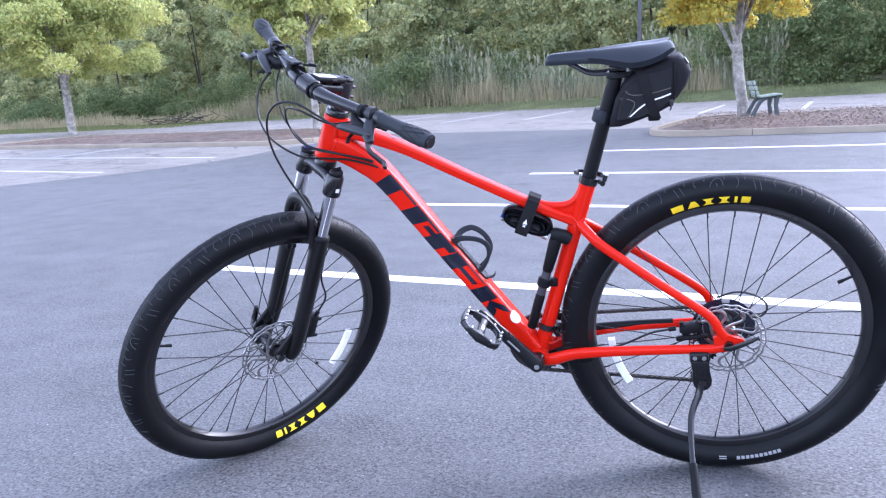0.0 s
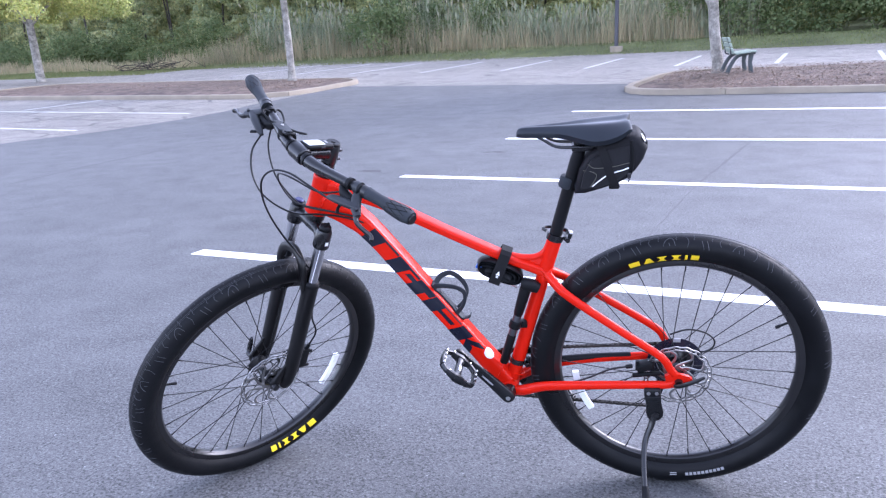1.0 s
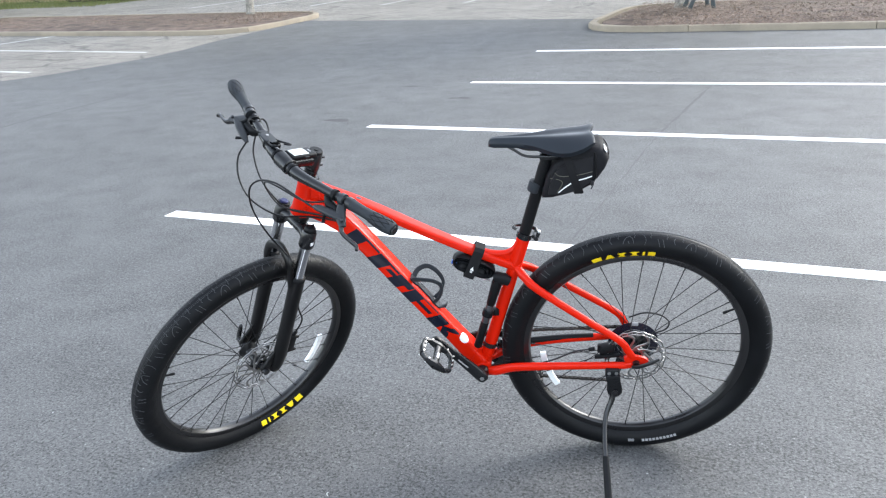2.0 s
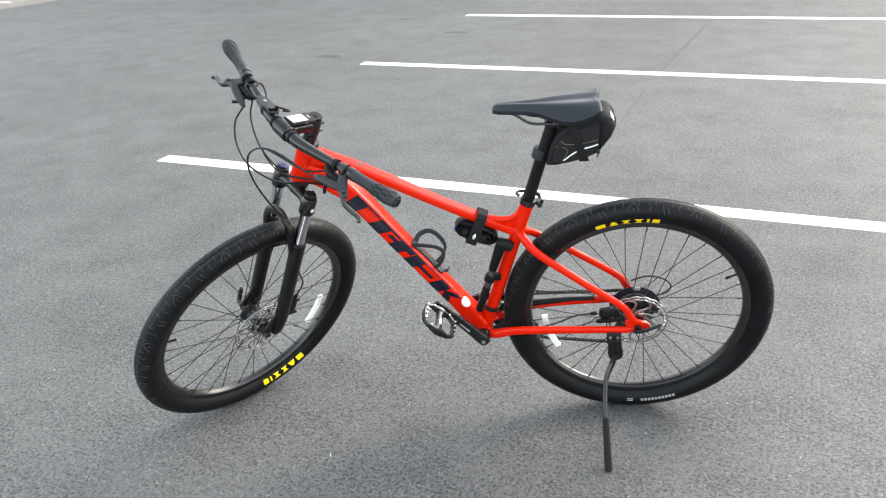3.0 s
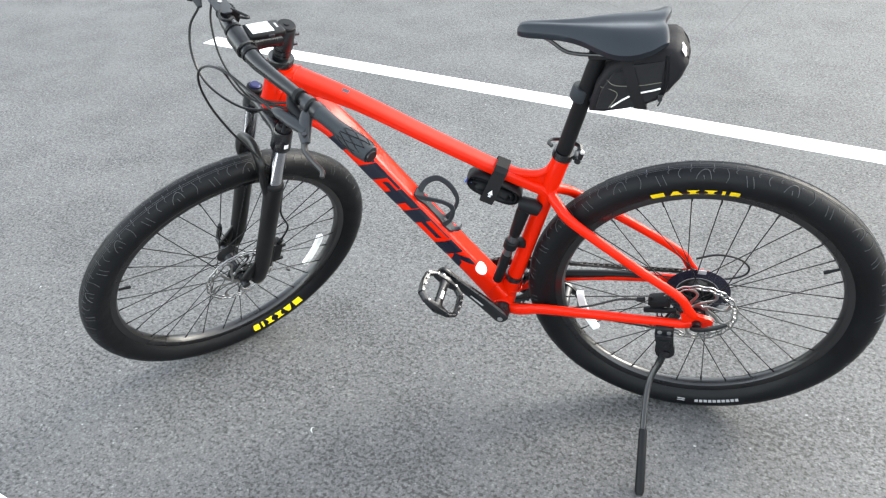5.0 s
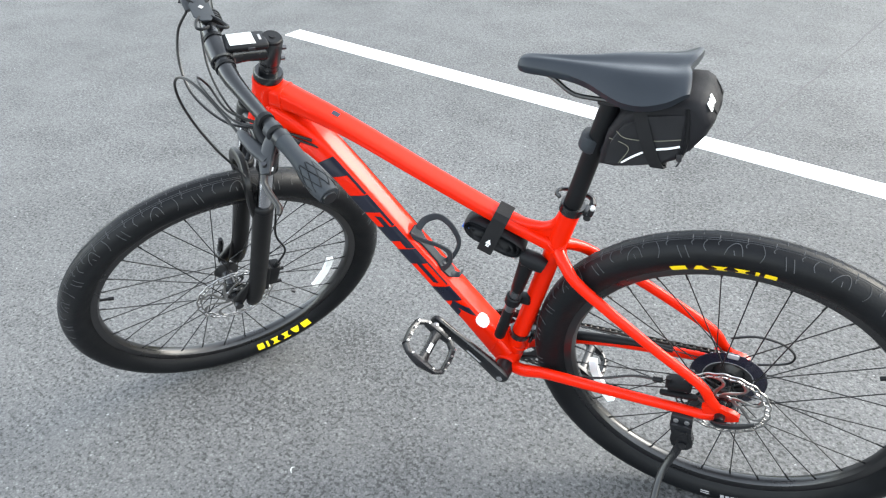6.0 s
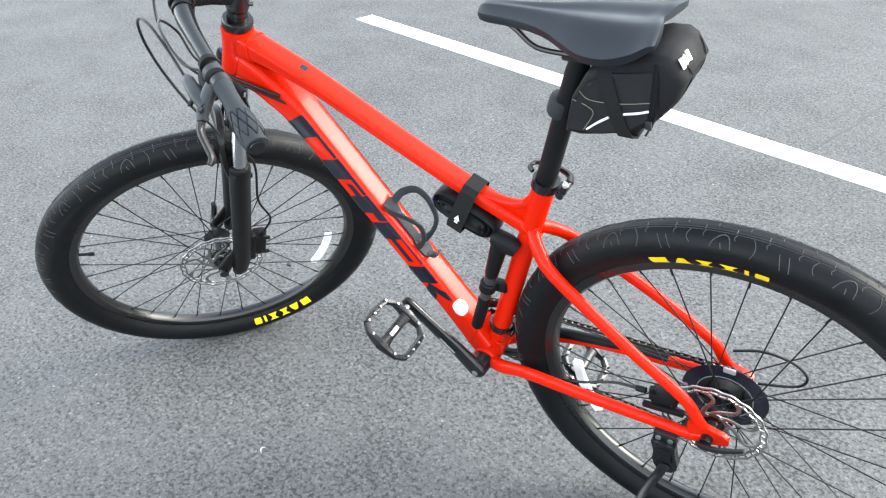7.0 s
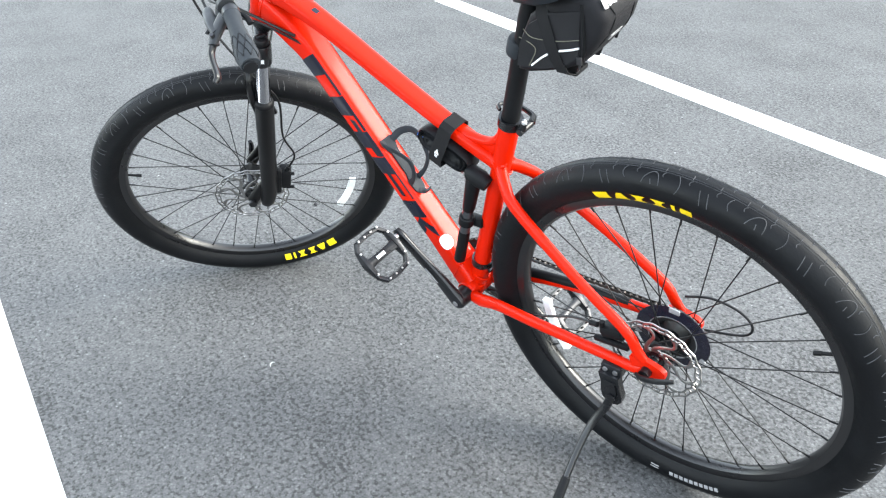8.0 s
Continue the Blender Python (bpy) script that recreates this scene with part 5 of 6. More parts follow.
part("cartridge", joined(rod(cc + ax * -0.056 + nrm_ * 0.012 + V3((0, 0.004, 0)), cc + ax * 0.056 + nrm_ * 0.020 + V3((0, 0.004, 0)), 0.009, 14)), M_STEEL, roll, "bright metal gas cartridge", m=mv)
part("cap", tube([cc + ax * -0.048 + nrm_ * 0.006 + V3((0, 0.010, 0)), cc + ax * -0.061 + nrm_ * 0.005 + V3((0, 0.010, 0))], 0.0065, 12), M_BLUEP, roll, "blue plastic cap", m=mv)
band = []
for e in (-0.0135, 0.0135):
    band.append([cc + ax * (-0.004 + e) + V3((0, 0, 0)) + q for q in [nrm_ * a + V3((0, b, 0)) for a, b in ((-0.060, -0.020), (-0.060, 0.010), (-0.052, 0.019), (-0.030, 0.022), (0.010, 0.030), (0.028, 0.026), (0.031, 0.010), (0.030, -0.014), (0.010, -0.022), (-0.030, -0.032), (-0.050, -0.030))]])
outer = [[p + (p - cc - V3((0, -0.001, 0))).normalized() * 0.002 for p in lp] for lp in band]
part("strap", loft([band[0], outer[0], outer[1], band[1]], caps=False), M_STRAP, roll, "wide black hook-and-loop strap", m=mv)
part("logo", joined(slab([(-0.005, -0.006), (0.005, -0.006), (0.0, 0.006)], (0, 0.0008), axis=2), *[block((0.0065, 0.0018, 0.0008), (0, -0.009 - 0.0034 * i, 0.0004)) for i in range(3)]), M_WHITE, roll, "plain white shapes", m=mv @ Matrix.Translation(cc + nrm_ * -0.006 + ax * -0.004 + V3((0, 0.0305, 0))) @ Matrix((( -ax), (-nrm_), V3((0, 1, 0.12)).normalized())).transposed().to_4x4())

pump, mv = carried("mini_pump", (0.42, 0.028, 0.395), "slim black and grey mini pump clipped to the seat tube", "pump")
pa, pb = V3((0.443, 0.030, 0.402)), V3((0.368, 0.026, 0.642))
def along(t, dx=0.0):
    return pa.lerp(pb, t) + V3((dx, 0, dx * 0.3))
part("barrel", tube([along(t) for t in (0.0, 0.01, 0.34, 0.36)], [0.0100, 0.0115, 0.0115, 0.0105], 16), M_MATTE, pump, m=mv)
part("sleeve", tube([along(t) for t in (0.35, 0.36, 0.62, 0.64)], [0.0100, 0.0106, 0.0106, 0.0100], 16), M_SLEEVE, pump, "grey metal sleeve", m=mv)
part("handle", tube([along(t) for t in (0.60, 0.62, 0.78, 0.90, 0.96)], [0.0105, 0.0122, 0.0138, 0.0150, 0.0130], 16), M_MATTE, pump, m=mv)
part("head", tube([along(0.96, 0.014), along(0.965, 0.008), along(0.965, -0.014), along(0.95, -0.030)], [0.0120, 0.0160, 0.0165, 0.0125], 16, (0, 1, 0), 0.95, power=2.6), M_MATTE, pump, m=mv)
part("clip", joined(tube([along(t) for t in (0.44, 0.45, 0.52, 0.53)], [0.0130, 0.0155, 0.0155, 0.0130], 16), block((0.030, 0.018, 0.020), along(0.48, -0.016) + V3((0, -0.014, 0)), None, 0.003)), M_MATTE, pump, m=mv)

# ---- kerbed islands, trees, woods ----
M_MULCH = pbr("bark_mulch", (0.17, 0.13, 0.108), 0.95, var=0.5, scale=3.0, fine=45, bump=1.0, dist=0.03, spec=0.2)
M_BARK = pbr("pale_bark", (0.32, 0.30, 0.265), 0.9, var=0.55, scale=7.0, fine=30, bump=0.9, dist=0.012, spec=0.2)
M_DARKBARK = pbr("dark_bark", (0.07, 0.06, 0.05), 0.9, var=0.3, scale=4.0, fine=30, bump=0.9, dist=0.012, spec=0.2)
M_BENCHWOOD = pbr("faded_green_board", (0.30, 0.36, 0.30), 0.8, var=0.2, scale=6, fine=50, bump=0.4)
M_IRON = pbr("dark_painted_iron", (0.05, 0.06, 0.062), 0.6, var=0.2, bump=0.2)
M_POST = pbr("dark_bronze_post", (0.05, 0.05, 0.06), 0.5, var=0.2, scale=2, bump=0.1)


def leaf_mat(name, cols, trans=0.25):
    """Leaves: each blade has its own colour out of a few, and lets some light through."""
    m, n, l, b = shader(name)
    g = n.new("ShaderNodeNewGeometry").outputs["Random Per Island"]
    c = n.new("ShaderNodeTexCoord").outputs["Object"]
    k = len(cols)
    a = ramp(n, l, g, [(i / (k - 1), col) for i, col in enumerate(cols)])
    big = ramp(n, l, noise_of(n, l, 0.35, 3, 0.6, c), [(0.3, (0.72, 0.78, 0.74)), (0.7, (1.22, 1.18, 1.1))])
    col = mul(n, l, a, big)
    l.new(col, b.inputs["Base Color"])
    b.inputs["Roughness"].default_value, b.inputs["Specular IOR Level"].default_value = 0.6, 0.25
    t = n.new("ShaderNodeBsdfTranslucent")
    l.new(col, t.inputs["Color"])
    mix = n.new("ShaderNodeMixShader")
    mix.inputs[0].default_value = trans
    l.new(b.outputs[0], mix.inputs[1])
    l.new(t.outputs[0], mix.inputs[2])
    l.new(mix.outputs[0], n["Material Output"].inputs["Surface"])
    return m


M_LEAFGOLD = leaf_mat("turning_leaves", [(0.42, 0.40, 0.08), (0.60, 0.47, 0.08), (0.36, 0.38, 0.09), (0.66, 0.42, 0.06), (0.50, 0.45, 0.08)], 0.5)
M_LEAFLIME = leaf_mat("yellow_green_leaves", [(0.42, 0.46, 0.18), (0.54, 0.56, 0.19), (0.35, 0.42, 0.17), (0.60, 0.55, 0.20), (0.47, 0.48, 0.22)], 0.55)
M_WOODS = leaf_mat("woodland_leaves", [(0.30, 0.34, 0.18), (0.40, 0.44, 0.22), (0.33, 0.37, 0.22), (0.50, 0.50, 0.26), (0.58, 0.53, 0.27), (0.34, 0.40, 0.20)], 0.55)
M_SHRUB = leaf_mat("shrub_leaves", [(0.11, 0.16, 0.07), (0.15, 0.20, 0.08), (0.20, 0.22, 0.10), (0.12, 0.17, 0.075)], 0.45)
M_REED = leaf_mat("dry_reeds", [(0.37, 0.30, 0.19), (0.44, 0.36, 0.24), (0.26, 0.26, 0.15), (0.40, 0.31, 0.21), (0.30, 0.31, 0.17)], 0.3)
M_REEDGREEN = leaf_mat("green_reeds", [(0.24, 0.27, 0.17), (0.30, 0.32, 0.22), (0.18, 0.22, 0.13), (0.38, 0.36, 0.26), (0.33, 0.29, 0.20)], 0.3)
M_VERGE = leaf_mat("verge_grass", [(0.12, 0.15, 0.055), (0.16, 0.185, 0.07), (0.20, 0.19, 0.10)], 0.3)


def rounded(pts, r, n=8):
    """A closed outline with its corners rounded."""
    out = []
    k = len(pts)
    for i in range(k):
        a, b, c = V3((*pts[i - 1], 0)), V3((*pts[i], 0)), V3((*pts[(i + 1) % k], 0))
        u, w = (a - b).normalized(), (c - b).normalized()
        p, q = b + u * r, b + w * r
        for j in range(n + 1):
            t = j / n
            out.append((p * (1 - t) ** 2 + b * 2 * t * (1 - t) + q * t * t).xy)
    return out


def island(name, outline, stones, label, mound=0.125):
    """A planting island: kerb stones with joints round a low mound of mulch."""
    pts = [V3((p[0], p[1], 0)) for p in outline]
    n = len(pts)
    cen = sum(pts, V3((0, 0, 0))) / n
    run = [0.0]
    for i in range(n):
        run.append(run[-1] + (pts[(i + 1) % n] - pts[i]).length)

    def at(s):
        s %= run[-1]
        for i in range(n):
            if run[i + 1] >= s:
                d = (pts[(i + 1) % n] - pts[i])
                return pts[i] + d * ((s - run[i]) / max(1e-6, d.length)), d.normalized()
    step = run[-1] / stones
    mound_v, rings = [], 7
    samples = [at(run[-1] * i / 120)[0] for i in range(120)]
    for k in range(rings):
        t = k / (rings - 1)
        for i, p in enumerate(samples):
            q = p.lerp(cen, t * 0.97 + 0.02)
            h = 0.075 + mound * min(1.0, t * 2.6) + 0.035 * noise.noise(q * 1.7) * min(1, t * 5)
            mound_v.append((q.x, q.y, ground_z(q.x, q.y) + h))
    f = [(k * 120 + i, k * 120 + (i + 1) % 120, (k + 1) * 120 + (i + 1) % 120, (k + 1) * 120 + i) for k in range(rings - 1) for i in range(120)]
    f.append(tuple((rings - 1) * 120 + i for i in range(120)))
    ob = tagged(part(name, (mound_v, f), M_MULCH, smooth=80), label, "planting bed", kind="structure")
    rng = random.Random(9)
    for j in range(stones):
        loops = []
        for i in range(7):
            p, d = at(step * j + 0.006 + (step - 0.012) * i / 6)
            inn = V3((-d.y, d.x, 0))
            if inn.dot(cen - p) < 0:
                inn = -inn
            z = ground_z(p.x, p.y)
            h = 0.105 + rng.uniform(-0.004, 0.004)
            loops.append([p + inn * a + V3((0, 0, z + b)) for a, b in ((0.0, -0.05), (0.0, h - 0.025), (0.008, h - 0.008), (0.025, h), (0.15, h), (0.15, -0.05))])
        part("kerb_stone", loft(loops), M_CONC, ob)
    return ob


island("island_east", rounded([(0.0, 15.95), (24.0, 15.2), (24.0, 20.6), (0.15, 20.6)], 1.3), 20, "mulched planting island with a concrete kerb")
island("island_west", rounded([(-22.5, 17.75), (-8.0, 16.75), (-8.1, 21.6), (-22.5, 22.4)], 1.7), 16, "mulched planting island with a concrete kerb", 0.06)


# chips of mulch on the near island
def chips(name, x0, x1, y0, y1, count, base, mat, size, label):
    rng = random.Random(21)
    v, f = [], []
    for i in range(count):
        x, y = rng.uniform(x0, x1), rng.uniform(y0, y1)
        z = ground_z(x, y) + (base(y) if callable(base) else base) + rng.uniform(0, 0.02)
        a, l, w = rng.uniform(0, 6.28), size * rng.uniform(0.5, 1.4), size * rng.uniform(0.15, 0.4)
        u, s = V3((math.cos(a), math.sin(a), rng.uniform(-0.5, 0.5))) * l, V3((-math.sin(a), math.cos(a), rng.uniform(-0.6, 0.6))) * w
        k = len(v)
        p = V3((x, y, z))
        v += [p - u - s, p + u - s, p + u + s, p - u + s]
        f.append((k, k + 1, k + 2, k + 3))
    return tagged(part(name, (v, f), mat, smooth=0), label, "mulch", kind="stuff")


M_CHIP = leaf_mat("mulch_chips", [(0.13, 0.09, 0.07), (0.21, 0.15, 0.12), (0.29, 0.23, 0.19), (0.16, 0.11, 0.085)], 0.0)
chips("mulch_chip", -21.0, -8.6, 18.2, 21.4, 12000, 0.120, M_CHIP, 0.02, "loose brown bark chips on the planting island")
chips("mulch_chip", 1.0, 14.0, 15.85, 16.5, 7000, lambda y: 0.08 + 0.125 * min(1.0, 1.08 * (y - 15.7)), M_CHIP, 0.017, "loose brown bark chips along the kerb")
chips("mulch_chip", 0.6, 14.0, 16.4, 20.0, 22000, 0.185, M_CHIP, 0.017, "loose brown bark chips on the planting island")


def leaves_in(blobs, count, size, rng, droop=0.25, shell=0.55):
    """Leaf blades scattered through blobs (centre, radii): more of them near the outside."""
    w = np.array([b[1][0] * b[1][1] + b[1][0] * b[1][2] for b in blobs])
    pick = rng.choice(len(blobs), count, p=w / w.sum())
    c = np.array([b[0] for b in blobs])[pick]
    r = np.array([b[1] for b in blobs])[pick]
    d = rng.normal(size=(count, 3))
    d /= np.linalg.norm(d, axis=1)[:, None]
    d[:, 2] = np.where(d[:, 2] < -0.6, -d[:, 2], d[:, 2])
    p = c + d * r * (shell + (1.08 - shell) * rng.random((count, 1)) ** 0.6)
    nrm = d + rng.normal(size=(count, 3)) * 0.55
    nrm /= np.linalg.norm(nrm, axis=1)[:, None]
    a = rng.normal(size=(count, 3))
    a[:, 2] -= droop * 2
    u = a - nrm * (a * nrm).sum(1)[:, None]
    u /= np.linalg.norm(u, axis=1)[:, None] + 1e-9
    s = np.cross(nrm, u)
    ln = size * (0.6 + 0.8 * rng.random((count, 1)))
    u, s = u * ln, s * ln * 0.42
    lift = nrm * ln * 0.12
    v = np.stack([p - u * 0.5, p + s - lift, p + u * 0.6, p - s - lift], 1).reshape(-1, 3)
    f = np.arange(count * 4).reshape(-1, 4)
    return v, f


def quads_mesh(name, v, f, mat):
    me = bpy.data.meshes.new(name)
    me.vertices.add(len(v))
    me.vertices.foreach_set("co", v.astype(np.float32).ravel())
    k = f.shape[1]
    me.loops.add(f.size)
    me.loops.foreach_set("vertex_index", f.astype(np.int32).ravel())
    me.polygons.add(len(f))
    me.polygons.foreach_set("loop_start", np.arange(0, f.size, k, dtype=np.int32))
    me.polygons.foreach_set("loop_total", np.full(len(f), k, dtype=np.int32))
    me.update(calc_edges=True)
    me.validate()
    me.materials.append(mat)
    return me


def tree(base, fork, height, spread_, radius, mat, count, leaf, seed, label, bole, limbs=7):
    """A small planted tree: leaning tapered trunk, limbs, and a crown of loose leaves."""
    rng, rr = np.random.default_rng(seed), random.Random(seed)
    ob = empty("tree", Matrix.Translation(base), label, "tree", "planted trees")
    b, fk = V3((0, 0, -0.1)), V3(fork) - V3(base)
    trunk = [b, b.lerp(fk, 0.12) + V3((0.01, 0, 0)), b.lerp(fk, 0.55) + V3((rr.uniform(-.03, .03), 0.02, 0)), fk]
    geos = [tube(glide(trunk, 6), [radius * 1.35, radius * 1.05, radius, radius * 0.92], 14)]
    blobs, tips = [], []
    for i in range(limbs):
        a = 2 * math.pi * (i + rr.uniform(-0.2, 0.2)) / limbs
        out = spread_ * rr.uniform(0.45, 0.85)
        top = fk + V3((math.cos(a) * out, math.sin(a) * out, (height - fk.z) * rr.uniform(0.25, 0.85)))
        mid = fk.lerp(top, 0.45) + V3((0, 0, 0.18))
        start = fk + V3((0, 0, -0.12 * (i % 3)))
        geos.append(tube(glide([start, mid, top], 6), [radius * 0.42, radius * 0.27, radius * 0.09], 8))
        for k in range(3):
            t = rr.uniform(0.4, 1.0)
            e = mid.lerp(top, t) + V3((rr.uniform(-1, 1), rr.uniform(-1, 1), rr.uniform(-0.2, 0.6))) * spread_ * 0.32
            geos.append(tube(glide([mid.lerp(top, t * 0.6), mid.lerp(e, 0.6) + V3((0, 0, 0.08)), e], 4), [radius * 0.18, radius * 0.1, radius * 0.04], 6))
            tips.append(e)
        tips.append(top)
    lead = fk + V3((rr.uniform(-.2, .2), rr.uniform(-.2, .2), height - fk.z))
    geos.append(tube(glide([fk, fk.lerp(lead, 0.5) + V3((0.1, 0.05, 0)), lead], 6), [radius * 0.8, radius * 0.4, radius * 0.08], 8))
    tips += [fk.lerp(lead, t) for t in (0.45, 0.7, 0.9)]
    part("trunk", joined(*geos), M_BARK, ob)
    for e in tips:
        q = spread_ * rr.uniform(0.16, 0.27)
        blobs.append((tuple(e), (q * 1.1, q * 1.1, q * 0.8)))
    for i in range(95):
        a, o = rr.uniform(0, 6.28), spread_ * math.sqrt(rr.random()) * 0.9
        q = spread_ * rr.uniform(0.09, 0.19)
        blobs.append(((fk.x + math.cos(a) * o, fk.y + math.sin(a) * o, bole + rr.uniform(0.1, 1.0) * (height - bole) * (1 - 0.45 * o / spread_)), (q * 1.2, q * 1.2, q * 0.85)))
    v, f = leaves_in(blobs, count, leaf, rng, 0.3, 0.25)
    cr = new("crown", quads_mesh("crown", v, f, mat))
    cr.parent = ob
    return ob


tree((-26.9, 25.25, 0.50), (-26.95, 25.22, 2.85), 6.8, 4.1, 0.17, M_LEAFLIME, 95000, 0.10, 3, "young street tree with pale bark and yellow-green leaves", 2.3)
tree((-10.53, 20.87, 0.40), (-10.57, 20.86, 2.95), 5.9, 2.4, 0.10, M_LEAFLIME, 52000, 0.09, 5, "slim street tree with pale bark and lime-green leaves", 2.35)
tree((1.43, 19.25, 0.36), (1.30, 19.18, 1.75), 4.8, 2.0, 0.108, M_LEAFGOLD, 38000, 0.075, 8, "street tree with mottled bark and turning golden leaves", 1.62, 4)


# woods behind the verge
def woods(name, x0, x1, y0, y1, trees, hmin, hmax, count, leaf, seed, mat, label, low=0.0):
    rng, rr = np.random.default_rng(seed), random.Random(seed)
    blobs = []
    for i in range(trees):
        x = x0 + (x1 - x0) * (i + rr.uniform(0.1, 0.9)) / trees
        y = rr.uniform(y0, y1)
        g = ground_z(x, y)
        h, w = rr.uniform(hmin, hmax), rr.uniform(1.3, 2.6)
        for k in range(34):
            t = rr.uniform(low, 1.0) ** 1.1
            a, o = rr.uniform(0, 6.28), w * rr.uniform(0.1, 1.0) * (1.1 - 0.65 * t)
            q = rr.uniform(0.35, 1.0) * w * 0.36
            blobs.append(((x + math.cos(a) * o, y + math.sin(a) * o * 0.8, g + 0.15 + t * h), (q * rr.uniform(0.8, 1.5), q, q * rr.uniform(0.6, 1.1))))
    v, f = leaves_in(blobs, count, leaf, rng, 0.35, 0.15)
    ob = new(name, quads_mesh(name, v, f, mat))
    return tagged(ob, label, "woodland", kind="stuff")


woods("woods", -95, 55, 56, 66, 110, 12.0, 19.0, 150000, 0.5, 10, M_WOODS, "tall far trees behind the woodland")
woods("woods", -75, 40, 44, 54, 90, 9.0, 15.0, 330000, 0.25, 11, M_WOODS, "dense mixed woodland with green and yellowing leaves")
woods("woods", -62, 34, 38.5, 43, 58, 4.5, 9.5, 400000, 0.15, 12, M_WOODS, "leafy trees at the edge of the woodland")
woods("shrubs", -0.8, 34, 34.3, 37, 22, 2.6, 4.4, 84000, 0.11, 14, M_SHRUB, "dark green climbing shrubs over the bank")
woods("shrubs", -48, -11, 35.5, 38.0, 20, 0.5, 2.0, 46000, 0.10, 15, M_SHRUB, "tangled green shrubs beside the verge")
# the unbroken mass of wood behind all that
mass_v, mass_f = [], []
for i in range(91):
    for j in range(15):
        x, t = -150 + 2.8 * i, j / 14
        p = V3((x * 0.16, t * 2.6, 0.0))
        mass_v.append((x + 1.2 * noise.noise(p * 1.9), 70 - 2.5 * math.sin(t * 3.1) - 2.6 * noise.noise(p * 1.4 + V3((7, 0, 0))) + 5 * t * t, -0.5 + t * (17 + 3.5 * noise.noise(V3((x * 0.14, 0, 3))) + 1.6 * noise.noise(V3((x * 0.5, 0, 9))))))
for i in range(90):
    for j in range(14):
        k = i * 15 + j
        mass_f.append((k, k + 15, k + 16, k + 1))
M_MASS = pbr("far_foliage", (0.10, 0.125, 0.075), 0.95, var=0.5, scale=0.5, fine=3.0, bump=1.0, dist=0.6, spec=0.1)
tagged(part("woods", (mass_v, mass_f), M_MASS, smooth=0), "deep green mass of the wood beyond", "woodland", kind="stuff")
rr = random.Random(31)
stems = [tube(glide([(x, y, ground_z(x, y) - 0.2), (x + rr.uniform(-.4, .4), y, 3), (x + rr.uniform(-.9, .9), y, 7 + rr.uniform(0, 3))], 3), [0.085, 0.06, 0.03], 7) for x, y in [(-60 + 2.6 * i + rr.uniform(-1, 1), rr.uniform(39, 46)) for i in range(36)]]
tagged(part("woodland_stems", joined(*stems), M_DARKBARK), "dark trunks among the woodland leaves", "woodland", kind="stuff")


def blades(name, region, count, h0, h1, wide, seed, mat, label, plume=0.0, lean_=0.25):
    """Reeds or grass: bent tapering blades, some with a feathered head."""
    rng = np.random.default_rng(seed)
    x0, x1, y0, y1 = region
    x, y = rng.uniform(x0, x1, count), rng.uniform(y0, y1, count)
    z = np.array([ground_z(a, b) for a, b in zip(x, y)])
    patch = 0.68 + 0.24 * np.sin(x * 0.9 + 2 * np.sin(x * 0.31)) + 0.14 * np.sin(x * 2.7 + 1.0)
    h = rng.uniform(h0, h1, count) * patch
    a, t = rng.uniform(0, 6.28, count), rng.normal(0, lean_, count)
    dx, dy = np.cos(a) * t * h, np.sin(a) * t * h
    b = rng.uniform(0, 3.14, count)
    wx, wy = np.cos(b) * wide, np.sin(b) * wide
    p0 = np.stack([x, y, z - 0.02], 1)
    p1 = np.stack([x + dx * 0.35, y + dy * 0.35, z + h * 0.6], 1)
    p2 = np.stack([x + dx, y + dy, z + h], 1)
    w = np.stack([wx, wy, np.zeros(count)], 1)
    v = np.stack([p0 - w, p0 + w, p1 + w * 0.9, p1 - w * 0.9, p2 + w * 0.25, p2 - w * 0.25], 1).reshape(-1, 3)
    k = np.arange(count)[:, None] * 6
    f = np.concatenate([k + [0, 1, 2, 3], k + [3, 2, 4, 5]], 0)
    if plume:
        pick = rng.random(count) < plume
        q = p2[pick]
        m = len(q)
        c = rng.uniform(0, 3.14, m)
        u = np.stack([np.cos(c), np.sin(c), np.zeros(m)], 1) * 0.05
        up = np.stack([dx[pick] * 0.12, dy[pick] * 0.12, np.full(m, 0.28)], 1)
        pv = np.stack([q - up * 0.2, q + u + up * 0.35, q + up, q - u + up * 0.35], 1).reshape(-1, 3)
        f = np.concatenate([f, np.arange(m * 4).reshape(-1, 4) + len(v)], 0)
        v = np.concatenate([v, pv], 0)
    ob = new(name, quads_mesh(name, v, f, mat))
    return tagged(ob, label, "reeds" if plume else "grass", kind="stuff")


blades("reeds", (-24, 0.8, 35.2, 38.5), 4800, 1.2, 2.8, 0.012, 41, M_REEDGREEN, "tall grey-green reeds with feathered heads", 0.35)
blades("dry_grass", (-30, -1.2, 34.2, 36.4), 6500, 0.3, 1.7, 0.008, 42, M_REED, "dry tan grass in front of the reeds", 0.0, 0.3)
blades("dry_grass", (-50, -26, 32.0, 34.0), 4000, 0.4, 0.9, 0.012, 43, M_REED, "dry tan grass beside the shrubs", 0.0, 0.35)
blades("verge_grass", (-45, 16, 31.0, 35.0), 22000, 0.03, 0.10, 0.01, 44, M_VERGE, "short green verge grass", 0.0, 0.5)
blades("verge_grass", (-50, -24, 28.0, 32.5), 16000, 0.04, 0.14, 0.012, 46, M_VERGE, "short green verge grass", 0.0, 0.5)
rr = random.Random(77)
twigs = []
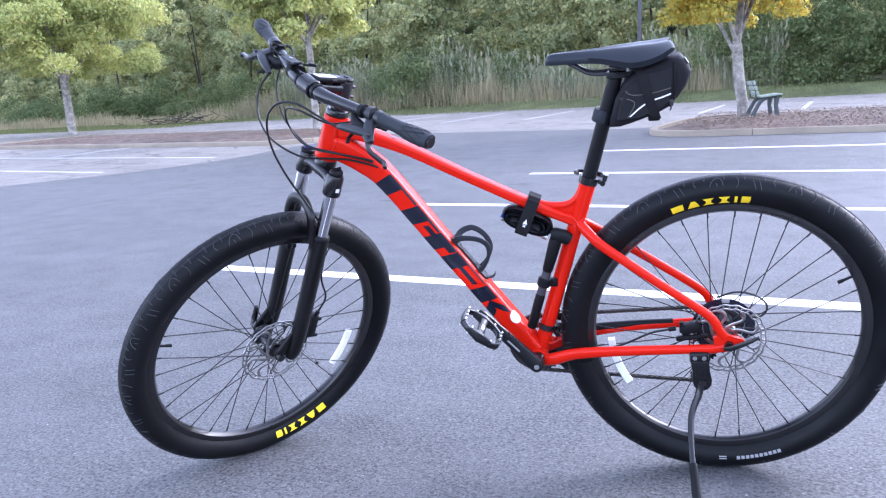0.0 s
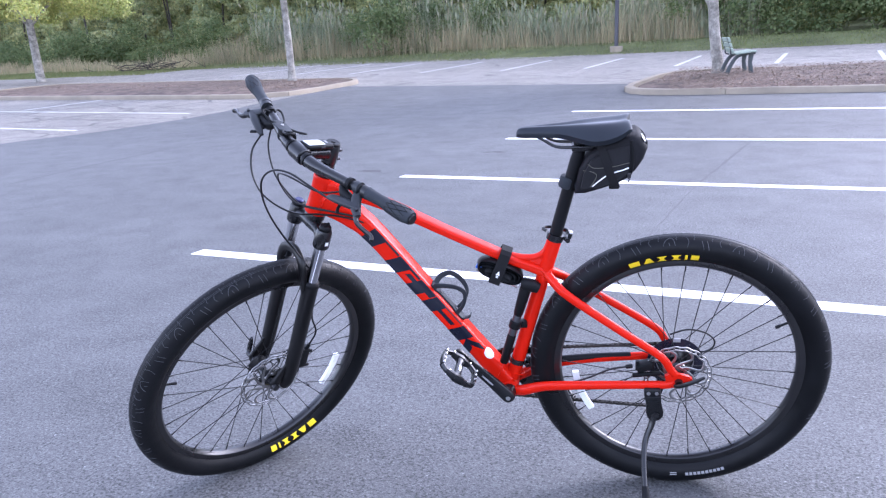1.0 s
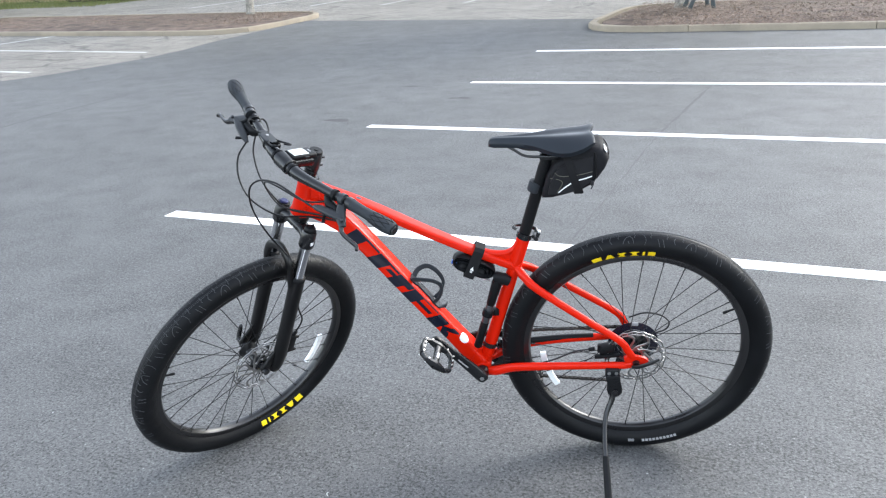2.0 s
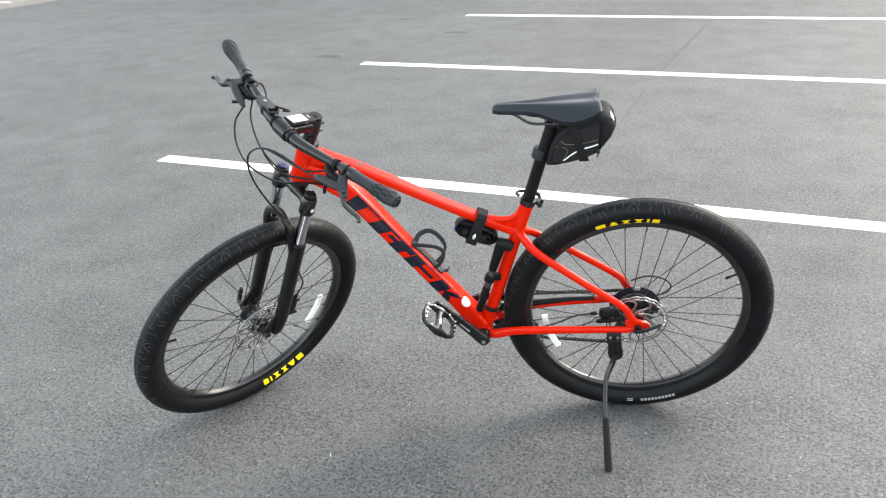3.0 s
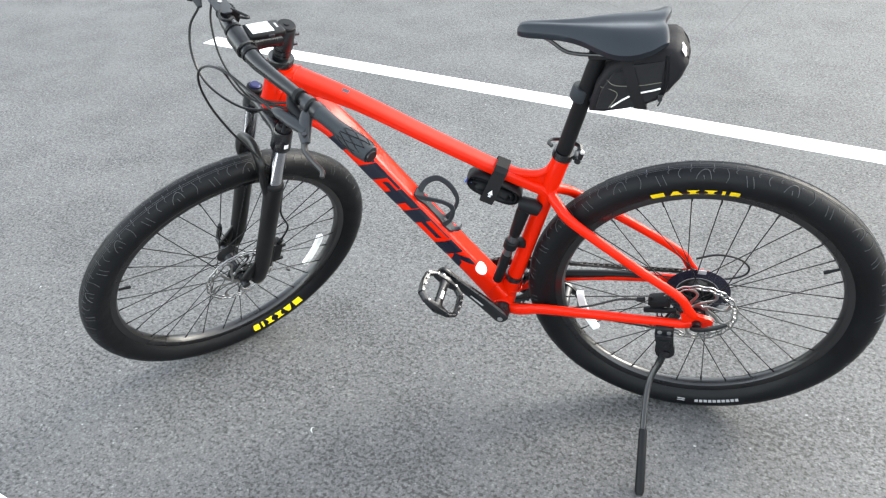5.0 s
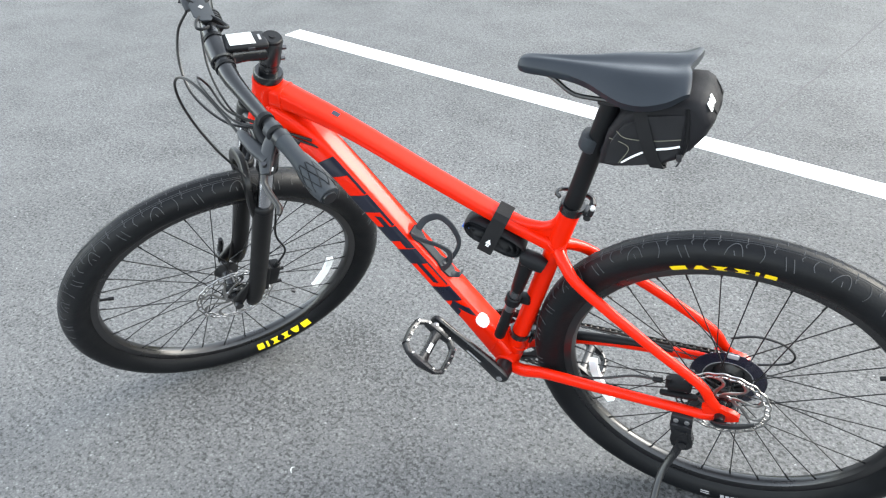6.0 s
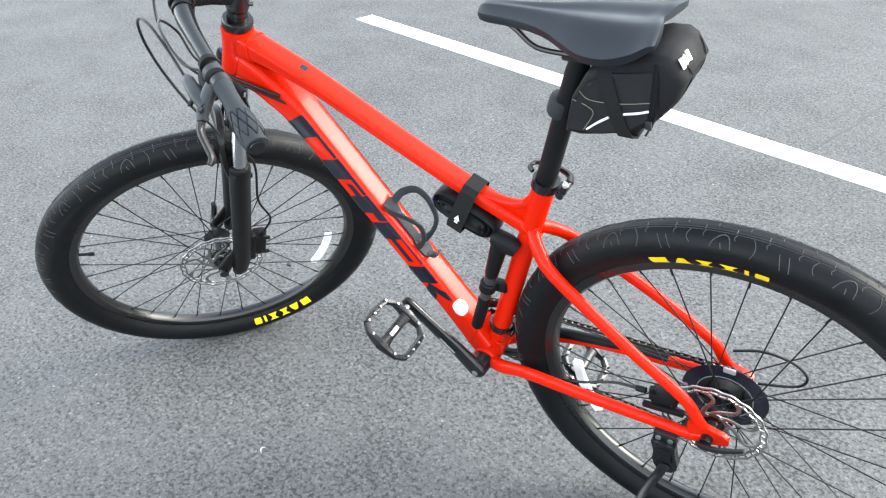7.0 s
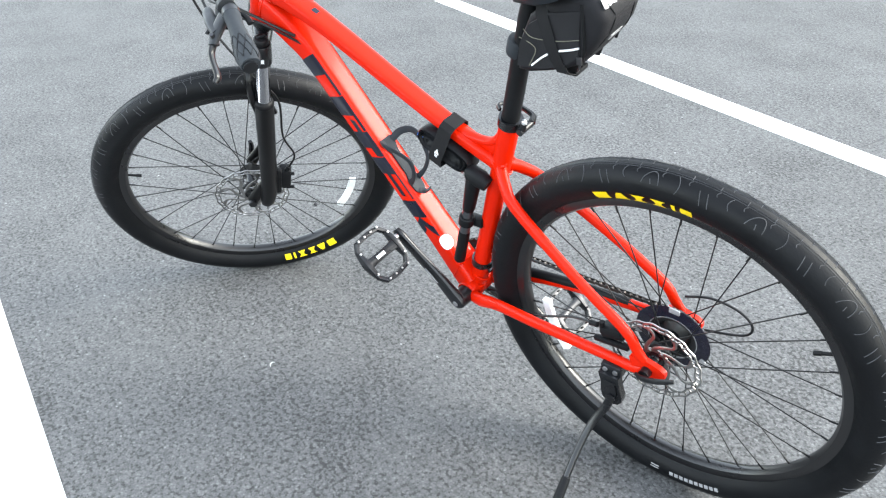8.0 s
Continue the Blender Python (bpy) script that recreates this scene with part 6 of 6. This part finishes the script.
for i in range(90):
    x, y = -26.5 + rr.gauss(0, 1.3), 31.2 + rr.gauss(0, 0.4)
    z = ground_z(x, y) + rr.uniform(0.02, 0.35)
    a, l = rr.uniform(0, 6.28), rr.uniform(0.4, 1.1)
    twigs.append(tube([(x, y, z), (x + math.cos(a) * l, y + math.sin(a) * l * 0.5, z + rr.uniform(-0.1, 0.3))], [0.018, 0.006], 5))
tagged(part("brush_pile", joined(*twigs), M_DARKBARK), "low heap of dead branches at the edge of the grass", "branches", kind="stuff")

# bench on the near island
BENCH = Matrix.Translation((1.79, 18.55, 0.345)) @ Matrix.Rotation(radians(14), 4, "Z") @ Matrix.Diagonal((0.93, 0.93, 0.80, 1.0))
bench = empty("park_bench", BENCH, "park bench with faded green boards and dark iron legs", "bench")
for i in range(4):
    part("seat_board", block((0.09, 1.15, 0.035), (0.02 + 0.105 * i, 0, 0.42 + 0.012 * i), Matrix.Rotation(radians(-5), 4, "Y"), 0.006), M_BENCHWOOD, bench)
for i in range(3):
    part("back_board", block((0.035, 1.15, 0.105), (-0.085 - 0.035 * i, 0, 0.50 + 0.125 * i), Matrix.Rotation(radians(-15), 4, "Y"), 0.006), M_BENCHWOOD, bench)
for y in (-0.42, 0.42):
    part("leg", tube(glide([(-0.16, y, -0.04), (-0.10, y, 0.14), (0.02, y, 0.34), (0.20, y, 0.40), (0.38, y, 0.41)], 5), [0.045, 0.042, 0.040, 0.030, 0.024], 8, (0, 1, 0), 0.8), M_IRON, bench)
    part("leg", tube([(0.30, y, 0.41), (0.28, y, 0.20), (0.31, y, -0.04)], [0.055, 0.042, 0.048], 8, (0, 1, 0), 0.8), M_IRON, bench)
    part("bracket", tube(glide([(-0.02, y, 0.38), (-0.10, y, 0.42), (-0.11, y, 0.55), (-0.18, y, 0.80)], 5), 0.015, 8, (0, 1, 0)), M_IRON, bench)

# lamp post on the verge
post = empty("lamp_post", Matrix.Translation((-3.96, 32.5, 0.48)), "dark square lamp post on a pale concrete footing", "lamp post")
part("pole", tube([(0, 0, 0.15), (0.13, 0.07, 7.5)], [0.075, 0.06], 8, power=4), M_POST, post)
part("footing", tube([(0, 0, -0.2), (0, 0, 0.17), (0, 0, 0.19)], [0.24, 0.24, 0.21], 20), M_CONC, post)

# worn lines of the west rows
for a in ((-8.16, 14.12, -16.5, 14.72), (-8.53, 11.64, -14.0, 12.12), (-14.05, 17.22, -14.16, 14.83)):
    stripe(*a, 0.11, -0.004, M_OLDLINE, "worn white painted parking line on weathered asphalt")

# a curl of dry grass on the asphalt
scrap = part("grass_scrap", tube(glide([(2.529, 3.273, 0.003), (2.527, 3.267, 0.005), (2.531, 3.260, 0.005), (2.537, 3.257, 0.002)], 5), [0.0006, 0.0013, 0.0012, 0.0005], 6, (0, 0, 1), 0.4), M_SCREEN)
tagged(scrap, "small pale curl of dry grass lying on the asphalt", "debris")
